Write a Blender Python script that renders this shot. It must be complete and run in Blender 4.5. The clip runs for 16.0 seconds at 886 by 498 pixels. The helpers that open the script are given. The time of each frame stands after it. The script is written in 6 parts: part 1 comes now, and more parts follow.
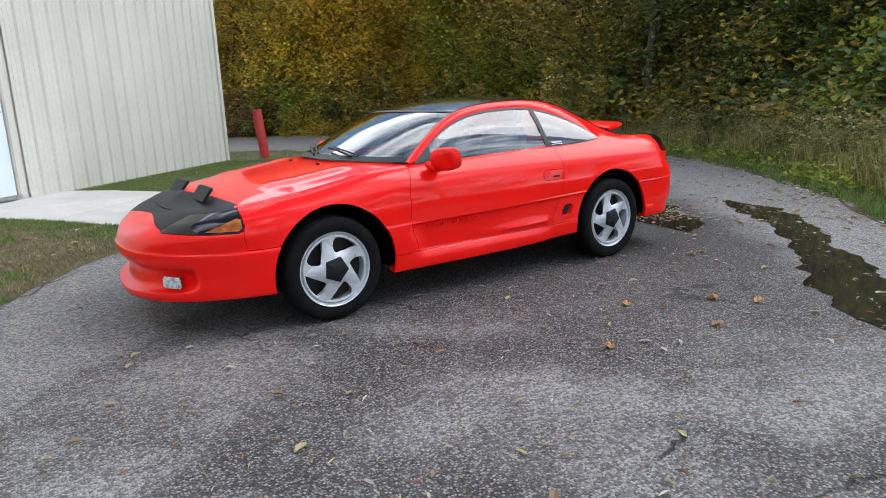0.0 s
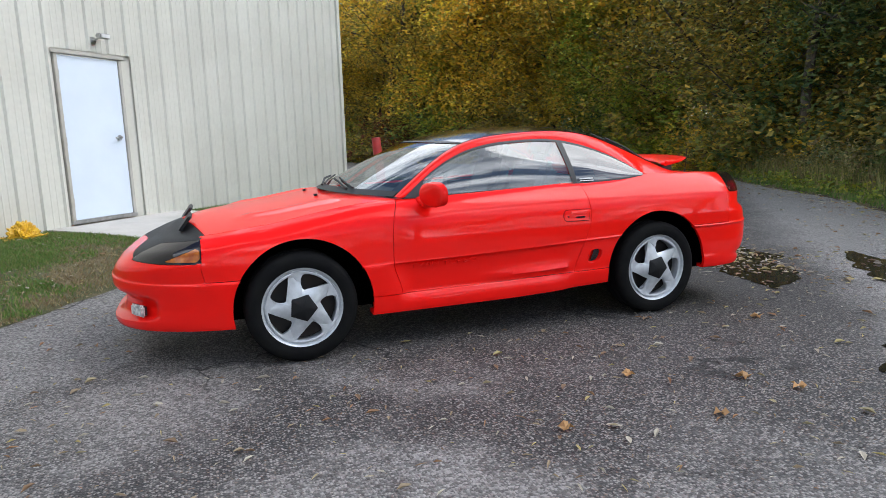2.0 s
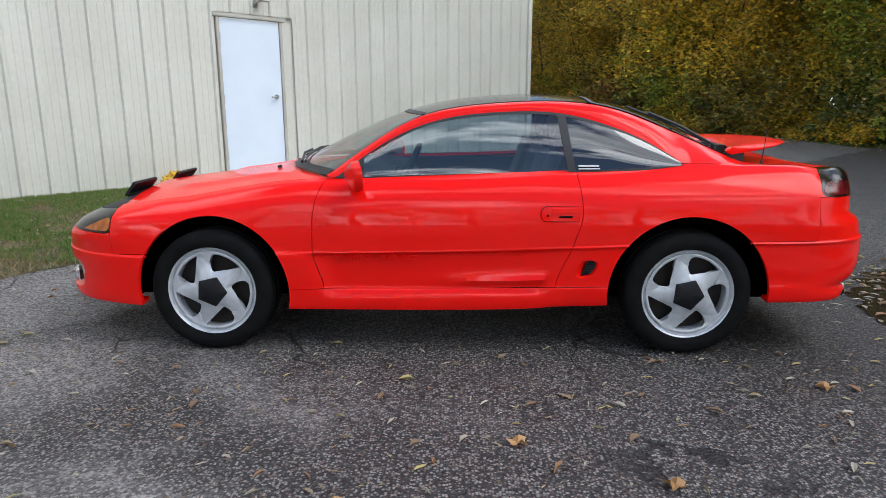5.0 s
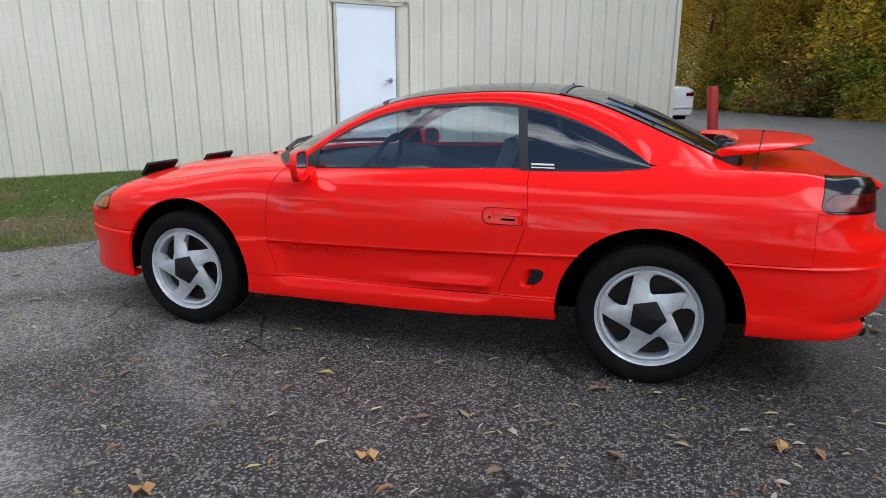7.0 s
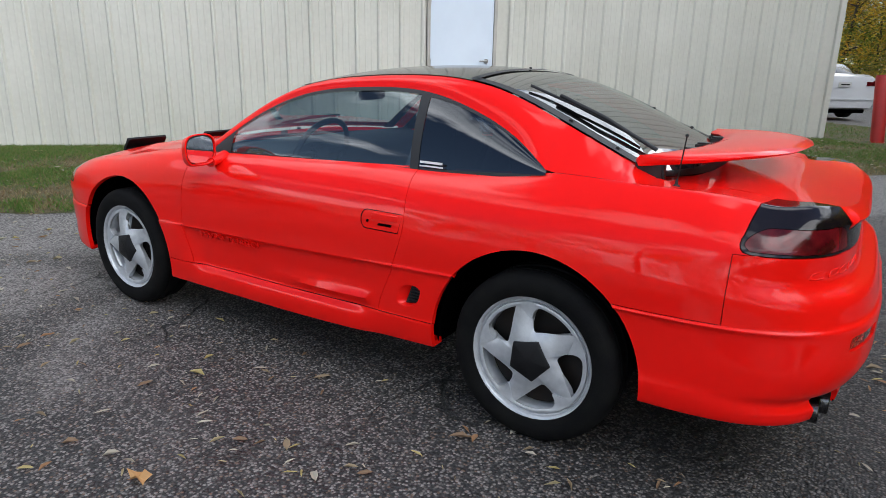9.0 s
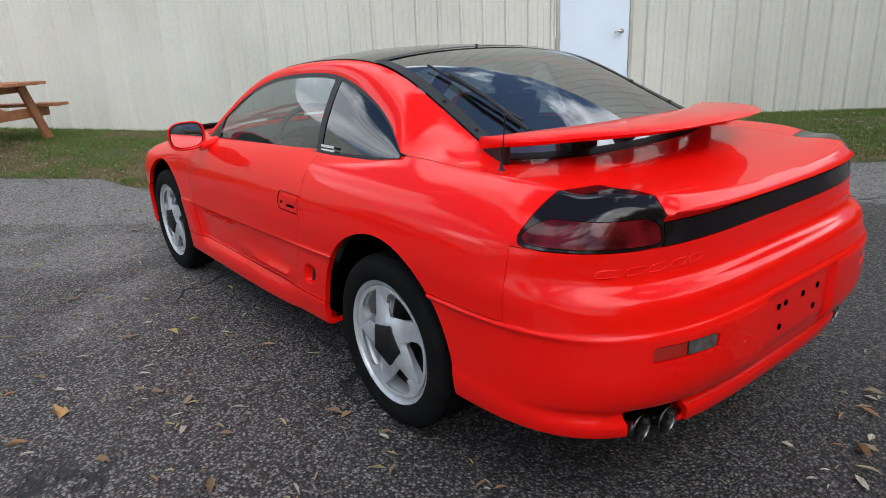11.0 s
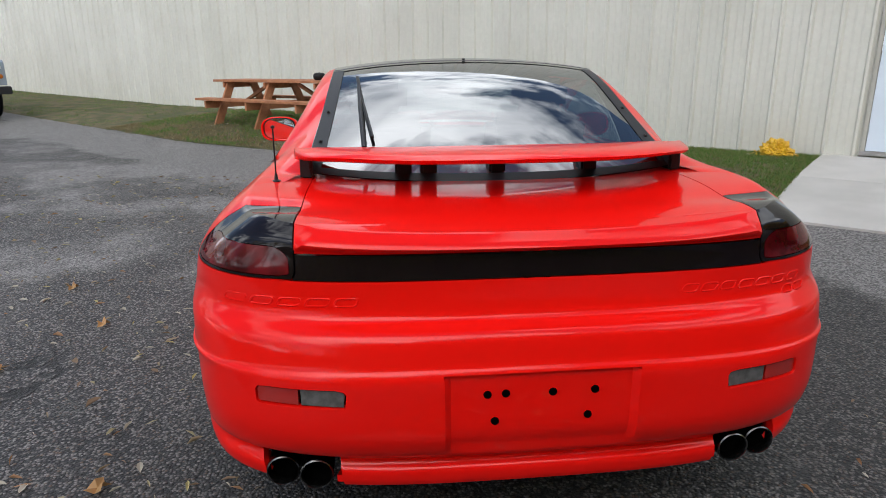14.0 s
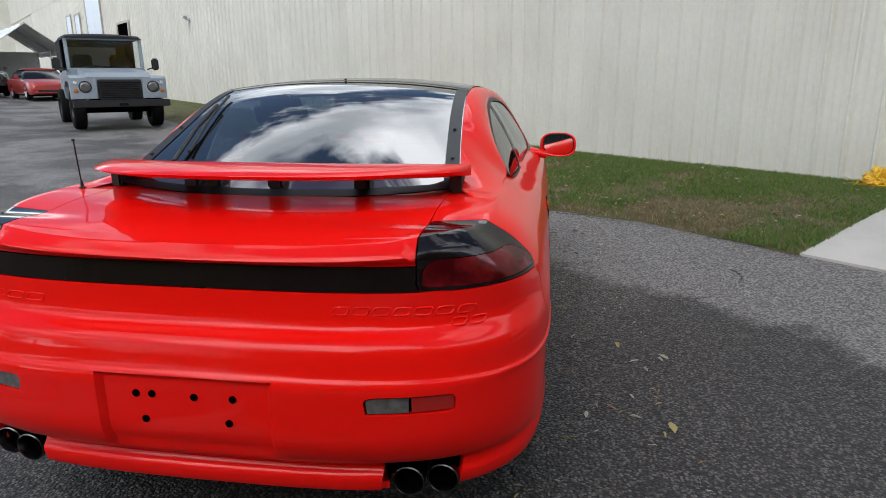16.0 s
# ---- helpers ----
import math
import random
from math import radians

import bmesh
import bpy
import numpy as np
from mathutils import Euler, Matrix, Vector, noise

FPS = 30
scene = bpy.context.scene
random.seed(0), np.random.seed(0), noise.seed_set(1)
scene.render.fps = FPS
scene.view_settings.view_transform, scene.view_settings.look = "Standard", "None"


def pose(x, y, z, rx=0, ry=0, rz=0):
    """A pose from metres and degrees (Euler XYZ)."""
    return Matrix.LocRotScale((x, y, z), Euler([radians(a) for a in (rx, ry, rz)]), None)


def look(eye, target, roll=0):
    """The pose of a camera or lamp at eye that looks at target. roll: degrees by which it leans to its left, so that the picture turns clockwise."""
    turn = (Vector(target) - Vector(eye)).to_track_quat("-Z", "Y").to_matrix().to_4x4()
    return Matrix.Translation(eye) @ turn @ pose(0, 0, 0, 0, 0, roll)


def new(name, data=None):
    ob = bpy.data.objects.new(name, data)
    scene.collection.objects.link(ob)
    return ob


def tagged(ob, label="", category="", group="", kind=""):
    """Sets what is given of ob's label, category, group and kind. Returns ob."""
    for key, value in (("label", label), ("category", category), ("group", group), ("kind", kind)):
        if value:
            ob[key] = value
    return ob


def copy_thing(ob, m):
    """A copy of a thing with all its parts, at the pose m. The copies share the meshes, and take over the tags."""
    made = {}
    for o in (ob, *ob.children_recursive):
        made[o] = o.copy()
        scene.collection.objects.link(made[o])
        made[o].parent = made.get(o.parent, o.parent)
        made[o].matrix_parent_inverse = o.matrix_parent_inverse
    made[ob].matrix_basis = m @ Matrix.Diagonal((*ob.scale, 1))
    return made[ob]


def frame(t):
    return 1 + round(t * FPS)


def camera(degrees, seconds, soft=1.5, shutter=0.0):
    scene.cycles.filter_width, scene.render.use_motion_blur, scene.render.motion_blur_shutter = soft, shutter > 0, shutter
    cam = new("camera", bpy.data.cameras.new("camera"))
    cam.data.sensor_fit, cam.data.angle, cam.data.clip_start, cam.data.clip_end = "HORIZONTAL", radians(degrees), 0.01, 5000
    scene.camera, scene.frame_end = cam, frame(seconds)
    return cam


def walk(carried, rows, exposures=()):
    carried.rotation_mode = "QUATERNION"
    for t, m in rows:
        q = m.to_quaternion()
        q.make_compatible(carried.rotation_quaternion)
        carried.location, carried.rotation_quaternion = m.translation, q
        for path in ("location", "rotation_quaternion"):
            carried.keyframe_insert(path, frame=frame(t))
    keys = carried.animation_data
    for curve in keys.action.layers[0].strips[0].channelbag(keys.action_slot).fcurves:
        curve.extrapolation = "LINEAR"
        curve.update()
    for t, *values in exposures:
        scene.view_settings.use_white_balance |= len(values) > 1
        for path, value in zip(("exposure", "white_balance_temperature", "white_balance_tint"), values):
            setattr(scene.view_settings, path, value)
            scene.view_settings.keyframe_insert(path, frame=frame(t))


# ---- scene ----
cam = camera(68.8, 16.0, 0.5)
PATH = [
    (0, (-1.598, -4.452, 1.288), (-0.509, -2.832, 0.851), -2.2),
    (0.5, (-1.342, -4.482, 1.261), (-0.364, -2.776, 0.893), -2.0),
    (1, (-1.037, -4.493, 1.278), (-0.18, -2.722, 0.918), -1.9),
    (1.5, (-0.745, -4.557, 1.291), (0.006, -2.735, 0.949), -1.7),
    (2, (-0.485, -4.573, 1.267), (0.195, -2.723, 0.929), -1.6),
    (2.5, (-0.183, -4.492, 1.273), (0.411, -2.613, 0.932), -1.5),
    (3, (0.098, -4.444, 1.259), (0.581, -2.534, 0.911), -1.3),
    (3.5, (0.409, -4.434, 1.274), (0.766, -2.499, 0.913), -0.6),
    (4, (0.713, -4.326, 1.256), (0.938, -2.377, 0.866), 0.2),
    (6.5, (2.203, -3.891, 1.324), (1.714, -2.011, 0.849), -0.9),
    (7, (2.445, -3.762, 1.323), (1.845, -1.918, 0.833), 0.1),
    (7.5, (2.666, -3.529, 1.337), (1.935, -1.738, 0.829), 0.9),
    (8, (2.899, -3.313, 1.328), (2.032, -1.585, 0.816), 1.2),
    (8.5, (3.147, -3.107, 1.338), (2.208, -1.422, 0.807), 1.5),
    (9, (3.354, -2.863, 1.339), (2.316, -1.244, 0.791), 1.2),
    (11.5, (4.449, -1.791, 1.351), (2.849, -0.749, 0.756), -2.2),
    (12, (4.565, -1.511, 1.326), (2.878, -0.601, 0.757), -1.2),
    (12.5, (4.651, -1.243, 1.33), (2.896, -0.459, 0.78), -0.5),
    (13, (4.817, -0.958, 1.325), (2.995, -0.335, 0.782), 0.2),
    (13.5, (4.852, -0.692, 1.282), (2.978, -0.243, 0.747), 0.5),
    (14, (4.863, -0.375, 1.315), (2.949, -0.188, 0.764), -0.4),
    (14.5, (4.948, -0.058, 1.328), (3.026, 0.055, 0.789), -0.8),
    (15, (4.962, 0.221, 1.32), (3.035, 0.261, 0.786), -0.9),
    (15.5, (4.911, 0.547, 1.331), (2.984, 0.421, 0.812), -0.7),
    (16, (4.865, 0.889, 1.328), (2.953, 0.588, 0.822), -0.3),
]
walk(cam, [(t, look(eye, target, roll)) for t, eye, target, roll in PATH],
     [(t, v, k, 10) for t, v, k in ((0.0, .42, 6250), (1.0, .37, 6250), (2.0, .31, 6250), (3.5, .25, 6250), (7.0, .09, 6300), (9.0, .03, 6300), (12.5, -.04, 6450), (16.0, -.13, 6450))])

# ---- sky, sun and exposure ----
world = bpy.data.worlds.new("sky")
scene.world = world
world.use_nodes = True
wn, wl = world.node_tree.nodes, world.node_tree.links
wn.clear()
SUN_EL, SUN_ROT = 44.0, 101.0
sky = wn.new("ShaderNodeTexSky")
sky.sky_type = "NISHITA"
sky.sun_disc = False
sky.sun_elevation, sky.sun_rotation = radians(SUN_EL), radians(SUN_ROT)
sky.air_density, sky.dust_density, sky.ozone_density = 1.0, 0.6, 1.4
coord = wn.new("ShaderNodeTexCoord")
stretch = wn.new("ShaderNodeMapping")
stretch.inputs["Location"].default_value = (29.4, 16.91, -11.08)
stretch.inputs["Scale"].default_value = (1.0, 1.0, 2.2)
puffs = wn.new("ShaderNodeTexNoise")
puffs.inputs["Scale"].default_value, puffs.inputs["Detail"].default_value = 1.5, 8.0
puffs.inputs["Roughness"].default_value = 0.60
edge = wn.new("ShaderNodeValToRGB")
edge.color_ramp.elements[0].position, edge.color_ramp.elements[1].position = 0.475, 0.545
shade = wn.new("ShaderNodeTexNoise")
shade.inputs["Scale"].default_value, shade.inputs["Detail"].default_value = 2.3, 5.0
body = wn.new("ShaderNodeValToRGB")
body.color_ramp.elements[0].position, body.color_ramp.elements[1].position = 0.38, 0.60
body.color_ramp.elements[0].color, body.color_ramp.elements[1].color = (0.36, 0.39, 0.43, 1), (0.97, 1, 1.04, 1)
lit = wn.new("ShaderNodeVectorMath")
lit.operation = "SCALE"
lit.inputs["Scale"].default_value = 25.0
cloud = wn.new("ShaderNodeMix")
cloud.data_type = "RGBA"
back = wn.new("ShaderNodeBackground")
back.inputs["Strength"].default_value = 0.15
out = wn.new("ShaderNodeOutputWorld")
wl.new(coord.outputs["Generated"], stretch.inputs["Vector"])
wl.new(stretch.outputs["Vector"], puffs.inputs["Vector"])
wl.new(stretch.outputs["Vector"], shade.inputs["Vector"])
wl.new(shade.outputs["Fac"], body.inputs["Fac"])
wl.new(body.outputs["Color"], lit.inputs[0])
wl.new(lit.outputs["Vector"], cloud.inputs["B"])
wl.new(puffs.outputs["Fac"], edge.inputs["Fac"])
wl.new(edge.outputs["Color"], cloud.inputs["Factor"])
wl.new(sky.outputs["Color"], cloud.inputs["A"])
wl.new(cloud.outputs["Result"], back.inputs["Color"])
wl.new(back.outputs["Background"], out.inputs["Surface"])

sun_data = bpy.data.lights.new("sun", "SUN")
sun_data.energy, sun_data.angle, sun_data.color = 1.8, radians(50), (1.0, 0.97, 0.93)
sun = new("sun", sun_data)
a, e = radians(SUN_ROT), radians(SUN_EL)
sun.matrix_world = look((0, 0, 20), (-math.sin(a) * math.cos(e), -math.cos(a) * math.cos(e), 20 - math.sin(e)))

# ---- helpers for meshes and materials ----


def material(name, colour, rough=0.6, metal=0.0, second=None, scale=6.0, grain=0.0, grain_scale=80.0, coat=0.0, bump=0.0,
             vary=0.0, contrast=(0.35, 0.65), spec=0.5, rough_vary=0.0, coat_ior=1.5):
    """A principled material: colour mixed with second by broad noise, fine grain in value and relief, a random tint per object."""
    m = bpy.data.materials.new(name)
    m.use_nodes = True
    nd, ln = m.node_tree.nodes, m.node_tree.links
    bsdf = nd["Principled BSDF"]
    bsdf.inputs["Roughness"].default_value, bsdf.inputs["Metallic"].default_value = rough, metal
    bsdf.inputs["Coat Weight"].default_value = coat
    bsdf.inputs["Coat Roughness"].default_value = 0.03
    bsdf.inputs["Coat IOR"].default_value = coat_ior
    bsdf.inputs["Specular IOR Level"].default_value = spec
    tc = nd.new("ShaderNodeNewGeometry")
    col = nd.new("ShaderNodeMix")
    col.data_type = "RGBA"
    col.inputs["A"].default_value = (*colour, 1)
    col.inputs["B"].default_value = (*(second or colour), 1)
    n1 = nd.new("ShaderNodeTexNoise")
    n1.inputs["Scale"].default_value, n1.inputs["Detail"].default_value = scale, 6
    r1 = nd.new("ShaderNodeMapRange")
    r1.inputs["From Min"].default_value, r1.inputs["From Max"].default_value = contrast
    ln.new(tc.outputs["Position"], n1.inputs["Vector"])
    ln.new(n1.outputs["Fac"], r1.inputs["Value"])
    ln.new(r1.outputs["Result"], col.inputs["Factor"])
    last = col.outputs["Result"]
    n2 = nd.new("ShaderNodeTexNoise")
    n2.inputs["Scale"].default_value, n2.inputs["Detail"].default_value = grain_scale, 3
    ln.new(tc.outputs["Position"], n2.inputs["Vector"])
    if grain:
        r2 = nd.new("ShaderNodeMapRange")
        r2.inputs["From Min"].default_value, r2.inputs["From Max"].default_value = 0.3, 0.7
        r2.inputs["To Min"].default_value, r2.inputs["To Max"].default_value = 1 - grain, 1 + grain
        hs = nd.new("ShaderNodeHueSaturation")
        ln.new(n2.outputs["Fac"], r2.inputs["Value"])
        ln.new(r2.outputs["Result"], hs.inputs["Value"])
        ln.new(last, hs.inputs["Color"])
        last = hs.outputs["Color"]
    if vary:
        info = nd.new("ShaderNodeObjectInfo")
        r3 = nd.new("ShaderNodeMapRange")
        r3.inputs["To Min"].default_value, r3.inputs["To Max"].default_value = 1 - vary, 1 + vary
        h3 = nd.new("ShaderNodeHueSaturation")
        ln.new(info.outputs["Random"], r3.inputs["Value"])
        ln.new(r3.outputs["Result"], h3.inputs["Value"])
        ln.new(last, h3.inputs["Color"])
        last = h3.outputs["Color"]
    ln.new(last, bsdf.inputs["Base Color"])
    if rough_vary:
        r4 = nd.new("ShaderNodeMapRange")
        r4.inputs["To Min"].default_value, r4.inputs["To Max"].default_value = max(0, rough - rough_vary), min(1, rough + rough_vary)
        ln.new(n1.outputs["Fac"], r4.inputs["Value"])
        ln.new(r4.outputs["Result"], bsdf.inputs["Roughness"])
    if bump:
        bp = nd.new("ShaderNodeBump")
        bp.inputs["Strength"].default_value, bp.inputs["Distance"].default_value = 1.0, bump
        ln.new(n2.outputs["Fac"], bp.inputs["Height"])
        ln.new(bp.outputs["Normal"], bsdf.inputs["Normal"])
    return m


def glass(name, tint, face_on=.05):
    """A thin pane: lets tinted light through, and mirrors more the flatter it is looked at."""
    m = bpy.data.materials.new(name)
    m.use_nodes = True
    nd, ln = m.node_tree.nodes, m.node_tree.links
    nd.remove(nd["Principled BSDF"])
    tr, gl, mx, lw, pw, mp = (nd.new("ShaderNode" + k) for k in ("BsdfTransparent", "BsdfGlossy", "MixShader", "LayerWeight", "Math", "MapRange"))
    tr.inputs["Color"].default_value = (*tint, 1)
    gl.inputs["Roughness"].default_value = 0.0
    lw.inputs["Blend"].default_value = 0.5
    pw.operation = "POWER"
    pw.inputs[1].default_value = 4.0
    mp.inputs["To Min"].default_value = face_on
    ln.new(lw.outputs["Facing"], pw.inputs[0])
    ln.new(pw.outputs["Value"], mp.inputs["Value"])
    ln.new(mp.outputs["Result"], mx.inputs["Fac"])
    ln.new(tr.outputs["BSDF"], mx.inputs[1])
    ln.new(gl.outputs["BSDF"], mx.inputs[2])
    ln.new(mx.outputs["Shader"], nd["Material Output"].inputs["Surface"])
    return m


def link_mesh(name, bm, mat, smooth=None):
    me = bpy.data.meshes.new(name)
    bm.to_mesh(me)
    bm.free()
    if mat:
        me.materials.append(mat)
    if smooth:
        me.shade_smooth()
        me.set_sharp_from_angle(angle=radians(smooth))
    return new(name, me)


def part(name, bm, mat, parent, label="", smooth=None):
    ob = link_mesh(name, bm, mat, smooth)
    ob.parent = parent
    return tagged(ob, label)


def thing(name, label, category, m=None, group="", kind=""):
    ob = new(name)
    if m:
        ob.matrix_world = m
    return tagged(ob, label, category, group, kind)


def box(x0, x1, y0, y1, z0, z1, bevel=0.0, m=None):
    bm = bmesh.new()
    bmesh.ops.create_cube(bm, size=1)
    bmesh.ops.scale(bm, vec=(x1 - x0, y1 - y0, z1 - z0), verts=bm.verts)
    bmesh.ops.translate(bm, vec=((x0 + x1) / 2, (y0 + y1) / 2, (z0 + z1) / 2), verts=bm.verts)
    if bevel:
        bmesh.ops.bevel(bm, geom=bm.edges, offset=bevel, segments=2, affect="EDGES", clamp_overlap=True)
    if m:
        bmesh.ops.transform(bm, matrix=m, verts=bm.verts)
    return bm


def loft(rings, close=True, caps=True):
    """A mesh through rings of points with equal counts."""
    bm = bmesh.new()
    rows = [[bm.verts.new(p) for p in r] for r in rings]
    n = len(rows[0])
    for a, b in zip(rows, rows[1:]):
        for k in range(n if close else n - 1):
            q = (a[k], a[(k + 1) % n], b[(k + 1) % n], b[k])
            if len(set(q)) == 4:
                bm.faces.new(q)
    if caps and close:
        bm.faces.new(rows[0][::-1])
        bm.faces.new(rows[-1])
    bmesh.ops.recalc_face_normals(bm, faces=bm.faces)
    return bm


def turned(profile, n=32, axis="y", close=False):
    """A turned shape: profile of (radius, height) swept round an axis."""
    rings = []
    for k in range(n):
        c, s = math.cos(2 * math.pi * k / n), math.sin(2 * math.pi * k / n)
        rings.append([(r * c, h, r * s) if axis == "y" else (r * c, r * s, h) for r, h in profile])
    bm = bmesh.new()
    rows = [[bm.verts.new(p) for p in r] for r in rings]
    m = len(profile)
    for k in range(n):
        a, b = rows[k], rows[(k + 1) % n]
        for j in range(m if close else m - 1):
            bm.faces.new((a[j], a[(j + 1) % m], b[(j + 1) % m], b[j]))
    bmesh.ops.remove_doubles(bm, verts=bm.verts, dist=1e-5)
    bmesh.ops.recalc_face_normals(bm, faces=bm.faces)
    return bm


def rod(points, r, n=8, taper=None):
    """A tube along points."""
    pts = [Vector(p) for p in points]
    rings = []
    for i, p in enumerate(pts):
        d = (pts[min(i + 1, len(pts) - 1)] - pts[max(i - 1, 0)]).normalized()
        u = d.orthogonal().normalized() if i == 0 else (u - d * u.dot(d)).normalized()
        v = d.cross(u)
        k = r if taper is None else r + (taper - r) * i / (len(pts) - 1)
        rings.append([p + k * (math.cos(2 * math.pi * j / n) * u + math.sin(2 * math.pi * j / n) * v) for j in range(n)])
    return loft(rings)


def curve(keys, x):
    """A smooth monotone curve through (position, value) keys."""
    xs, ys = np.array([k[0] for k in keys], float), np.array([k[1] for k in keys], float)
    h, dy = np.diff(xs), np.diff(ys)
    s = dy / h
    m = np.zeros(len(xs))
    m[0], m[-1] = s[0], s[-1]
    for i in range(1, len(xs) - 1):
        m[i] = 0 if s[i - 1] * s[i] <= 0 else 2 * s[i - 1] * s[i] / (s[i - 1] + s[i])
    x = np.clip(np.asarray(x, float), xs[0], xs[-1])
    i = np.clip(np.searchsorted(xs, x) - 1, 0, len(xs) - 2)
    t = (x - xs[i]) / h[i]
    return ((2 * t**3 - 3 * t**2 + 1) * ys[i] + (t**3 - 2 * t**2 + t) * h[i] * m[i] + (3 * t**2 - 2 * t**3) * ys[i + 1] + (t**3 - t**2) * h[i] * m[i + 1])


def spline(keys, x):
    """A natural cubic spline through (position, value) keys."""
    xs, ys = np.array([k[0] for k in keys], float), np.array([k[1] for k in keys], float)
    n, h = len(xs), np.diff(xs)
    a, r = np.eye(n), np.zeros(n)
    for i in range(1, n - 1):
        a[i, i - 1:i + 2] = h[i - 1], 2 * (h[i - 1] + h[i]), h[i]
        r[i] = 6 * ((ys[i + 1] - ys[i]) / h[i] - (ys[i] - ys[i - 1]) / h[i - 1])
    m = np.linalg.solve(a, r)
    x = min(max(float(x), xs[0]), xs[-1])
    i = min(max(int(np.searchsorted(xs, x)) - 1, 0), n - 2)
    p, q = (xs[i + 1] - x) / h[i], (x - xs[i]) / h[i]
    return p * ys[i] + q * ys[i + 1] + ((p**3 - p) * m[i] + (q**3 - q) * m[i + 1]) * h[i] ** 2 / 6


def blend(a, b, x):
    t = np.clip((np.asarray(x, float) - a) / (b - a), 0, 1)
    return t * t * (3 - 2 * t)


# ---- materials ----
RED = material("red_paint", (0.92, 0.008, 0.005), 0.4, 0.0, (0.87, 0.007, 0.004), 0.7, coat=0.65, spec=0.02, coat_ior=1.45)
BLACK_GLOSS = material("black_gloss_paint", (0.006, 0.006, 0.007), 0.12, coat=0.1)
BLACK_TRIM = material("black_rubber_trim", (0.012, 0.012, 0.013), 0.5, grain=0.2, grain_scale=300, bump=0.0004)
BLACK_VINYL = material("black_vinyl", (0.008, 0.008, 0.009), 0.5, spec=.25, grain=0.25, grain_scale=420, bump=0.0006)
# Near-zero reflectance puts deep shade into the colour of wells, gaps and hollows
SHADOW_BLACK = material("deep_shade_black", (0.0018, 0.0018, 0.0018), 0.9, grain=0.3, spec=.0)
TYRE = material("tyre_rubber", (0.005, 0.005, 0.0055), 0.75, spec=.10, second=(0.008, 0.008, 0.0075), scale=14, grain=0.2, grain_scale=200, bump=0.0005)
ALLOY = material("painted_alloy", (0.56, 0.58, 0.60), 0.32, 0.35, second=(0.48, 0.50, 0.52), scale=30, coat=0.3, grain=0.04, grain_scale=500)
CHROME = material("chrome", (0.75, 0.75, 0.76), 0.12, 1.0, second=(0.55, 0.53, 0.5), scale=20)
SOOTY = material("sooty_chrome", (0.16, 0.16, 0.16), 0.25, 1.0, second=(0.10, 0.095, 0.09), scale=25)
DARK_METAL = material("dark_metal", (0.022, 0.021, 0.021), 0.55, 0.6, second=(0.03, 0.022, 0.018), scale=12)
LENS_RED = material("red_lamp_lens", (0.045, 0.0015, 0.003), 0.08, second=(0.15, 0.006, 0.010), scale=16, spec=.4)
LENS_SMOKE = material("smoked_lamp_lens", (0.008, 0.005, 0.006), 0.06, spec=.4)
LENS_AMBER = material("amber_lamp_lens", (0.50, 0.15, 0.012), 0.12, second=(0.30, 0.065, 0.008), scale=28)
LENS_CLEAR = material("clear_lamp_lens", (0.80, 0.81, 0.80), 0.15, 0.1, second=(0.35, 0.36, 0.36), scale=40, coat=1.0)
LENS_GREY = material("grey_clear_lens", (0.13, 0.125, 0.12), 0.15, second=(0.07, 0.068, 0.065), scale=45, coat=1.0)
LENS_ORANGE_RED = material("red_reflector_lens", (0.40, 0.012, 0.008), 0.15, coat=1.0)
INTERIOR = material("grey_interior_plastic", (0.045, 0.05, 0.055), 0.7, grain=0.15, grain_scale=200)
SEAT = material("grey_seat_cloth", (0.15, 0.155, 0.16), 0.85, grain=0.25, grain_scale=350, bump=0.0008)
GLASS = glass("window_glass", (0.58, 0.67, 0.71), .14)
GLASS_DARK = glass("tinted_window_glass", (0.26, 0.31, 0.33), .27)
GLASS_QUARTER = glass("dark_quarter_glass", (0.05, 0.06, 0.075), .14)
GLASS_CLEAR = glass("windscreen_glass", (0.66, 0.73, 0.72), .18)
MIRROR = material("mirror_glass", (0.85, 0.87, 0.9), 0.02, 1.0)

# ---- the red coupe ----
car = thing("sports_coupe", "bright red two-door sports coupe with black roof and nose bra", "car")

ROWS = []  # z at nose, front arch, cowl, door, rear arch, tail | x of nose and tail | half width front, door, rear | exponents


def row(zs, xf, xr, bs, nf, nr):
    ROWS.append((zs, xf, xr, bs, nf, nr))


row((.215, .250, .240, .238, .292, .275), -0.96, 3.37, (.83, .84, .84), 2.4, 4.0)
row((.205, .245, .235, .236, .288, .268), -1.05, 3.425, (.905, .905, .900), 2.4, 3.8)
row((.235, .290, .290, .300, .325, .312), -1.068, 3.435, (.913, .914, .913), 2.4, 3.8)
row((.285, .340, .335, .343, .365, .335), -1.058, 3.415, (.917, .898, .917), 2.4, 3.8)
row((.350, .370, .358, .358, .400, .385), -1.048, 3.470, (.919, .884, .919), 2.4, 3.8)
row((.430, .440, .440, .440, .490, .460), -1.058, 3.497, (.922, .888, .923), 2.4, 3.8)
row((.488, .498, .520, .527, .583, .585), -1.063, 3.497, (.924, .897, .926), 2.4, 3.8)
row((.500, .510, .536, .549, .600, .612), -1.063, 3.490, (.922, .918, .926), 2.4, 3.8)
row((.509, .519, .545, .560, .609, .622), -1.056, 3.482, (.917, .917, .921), 2.4, 3.8)
row((.560, .600, .640, .650, .680, .695), -1.030, 3.462, (.912, .917, .922), 2.6, 3.8)
row((.600, .655, .730, .740, .755, .722), -0.985, 3.405, (.903, .908, .912), 2.7, 3.8)
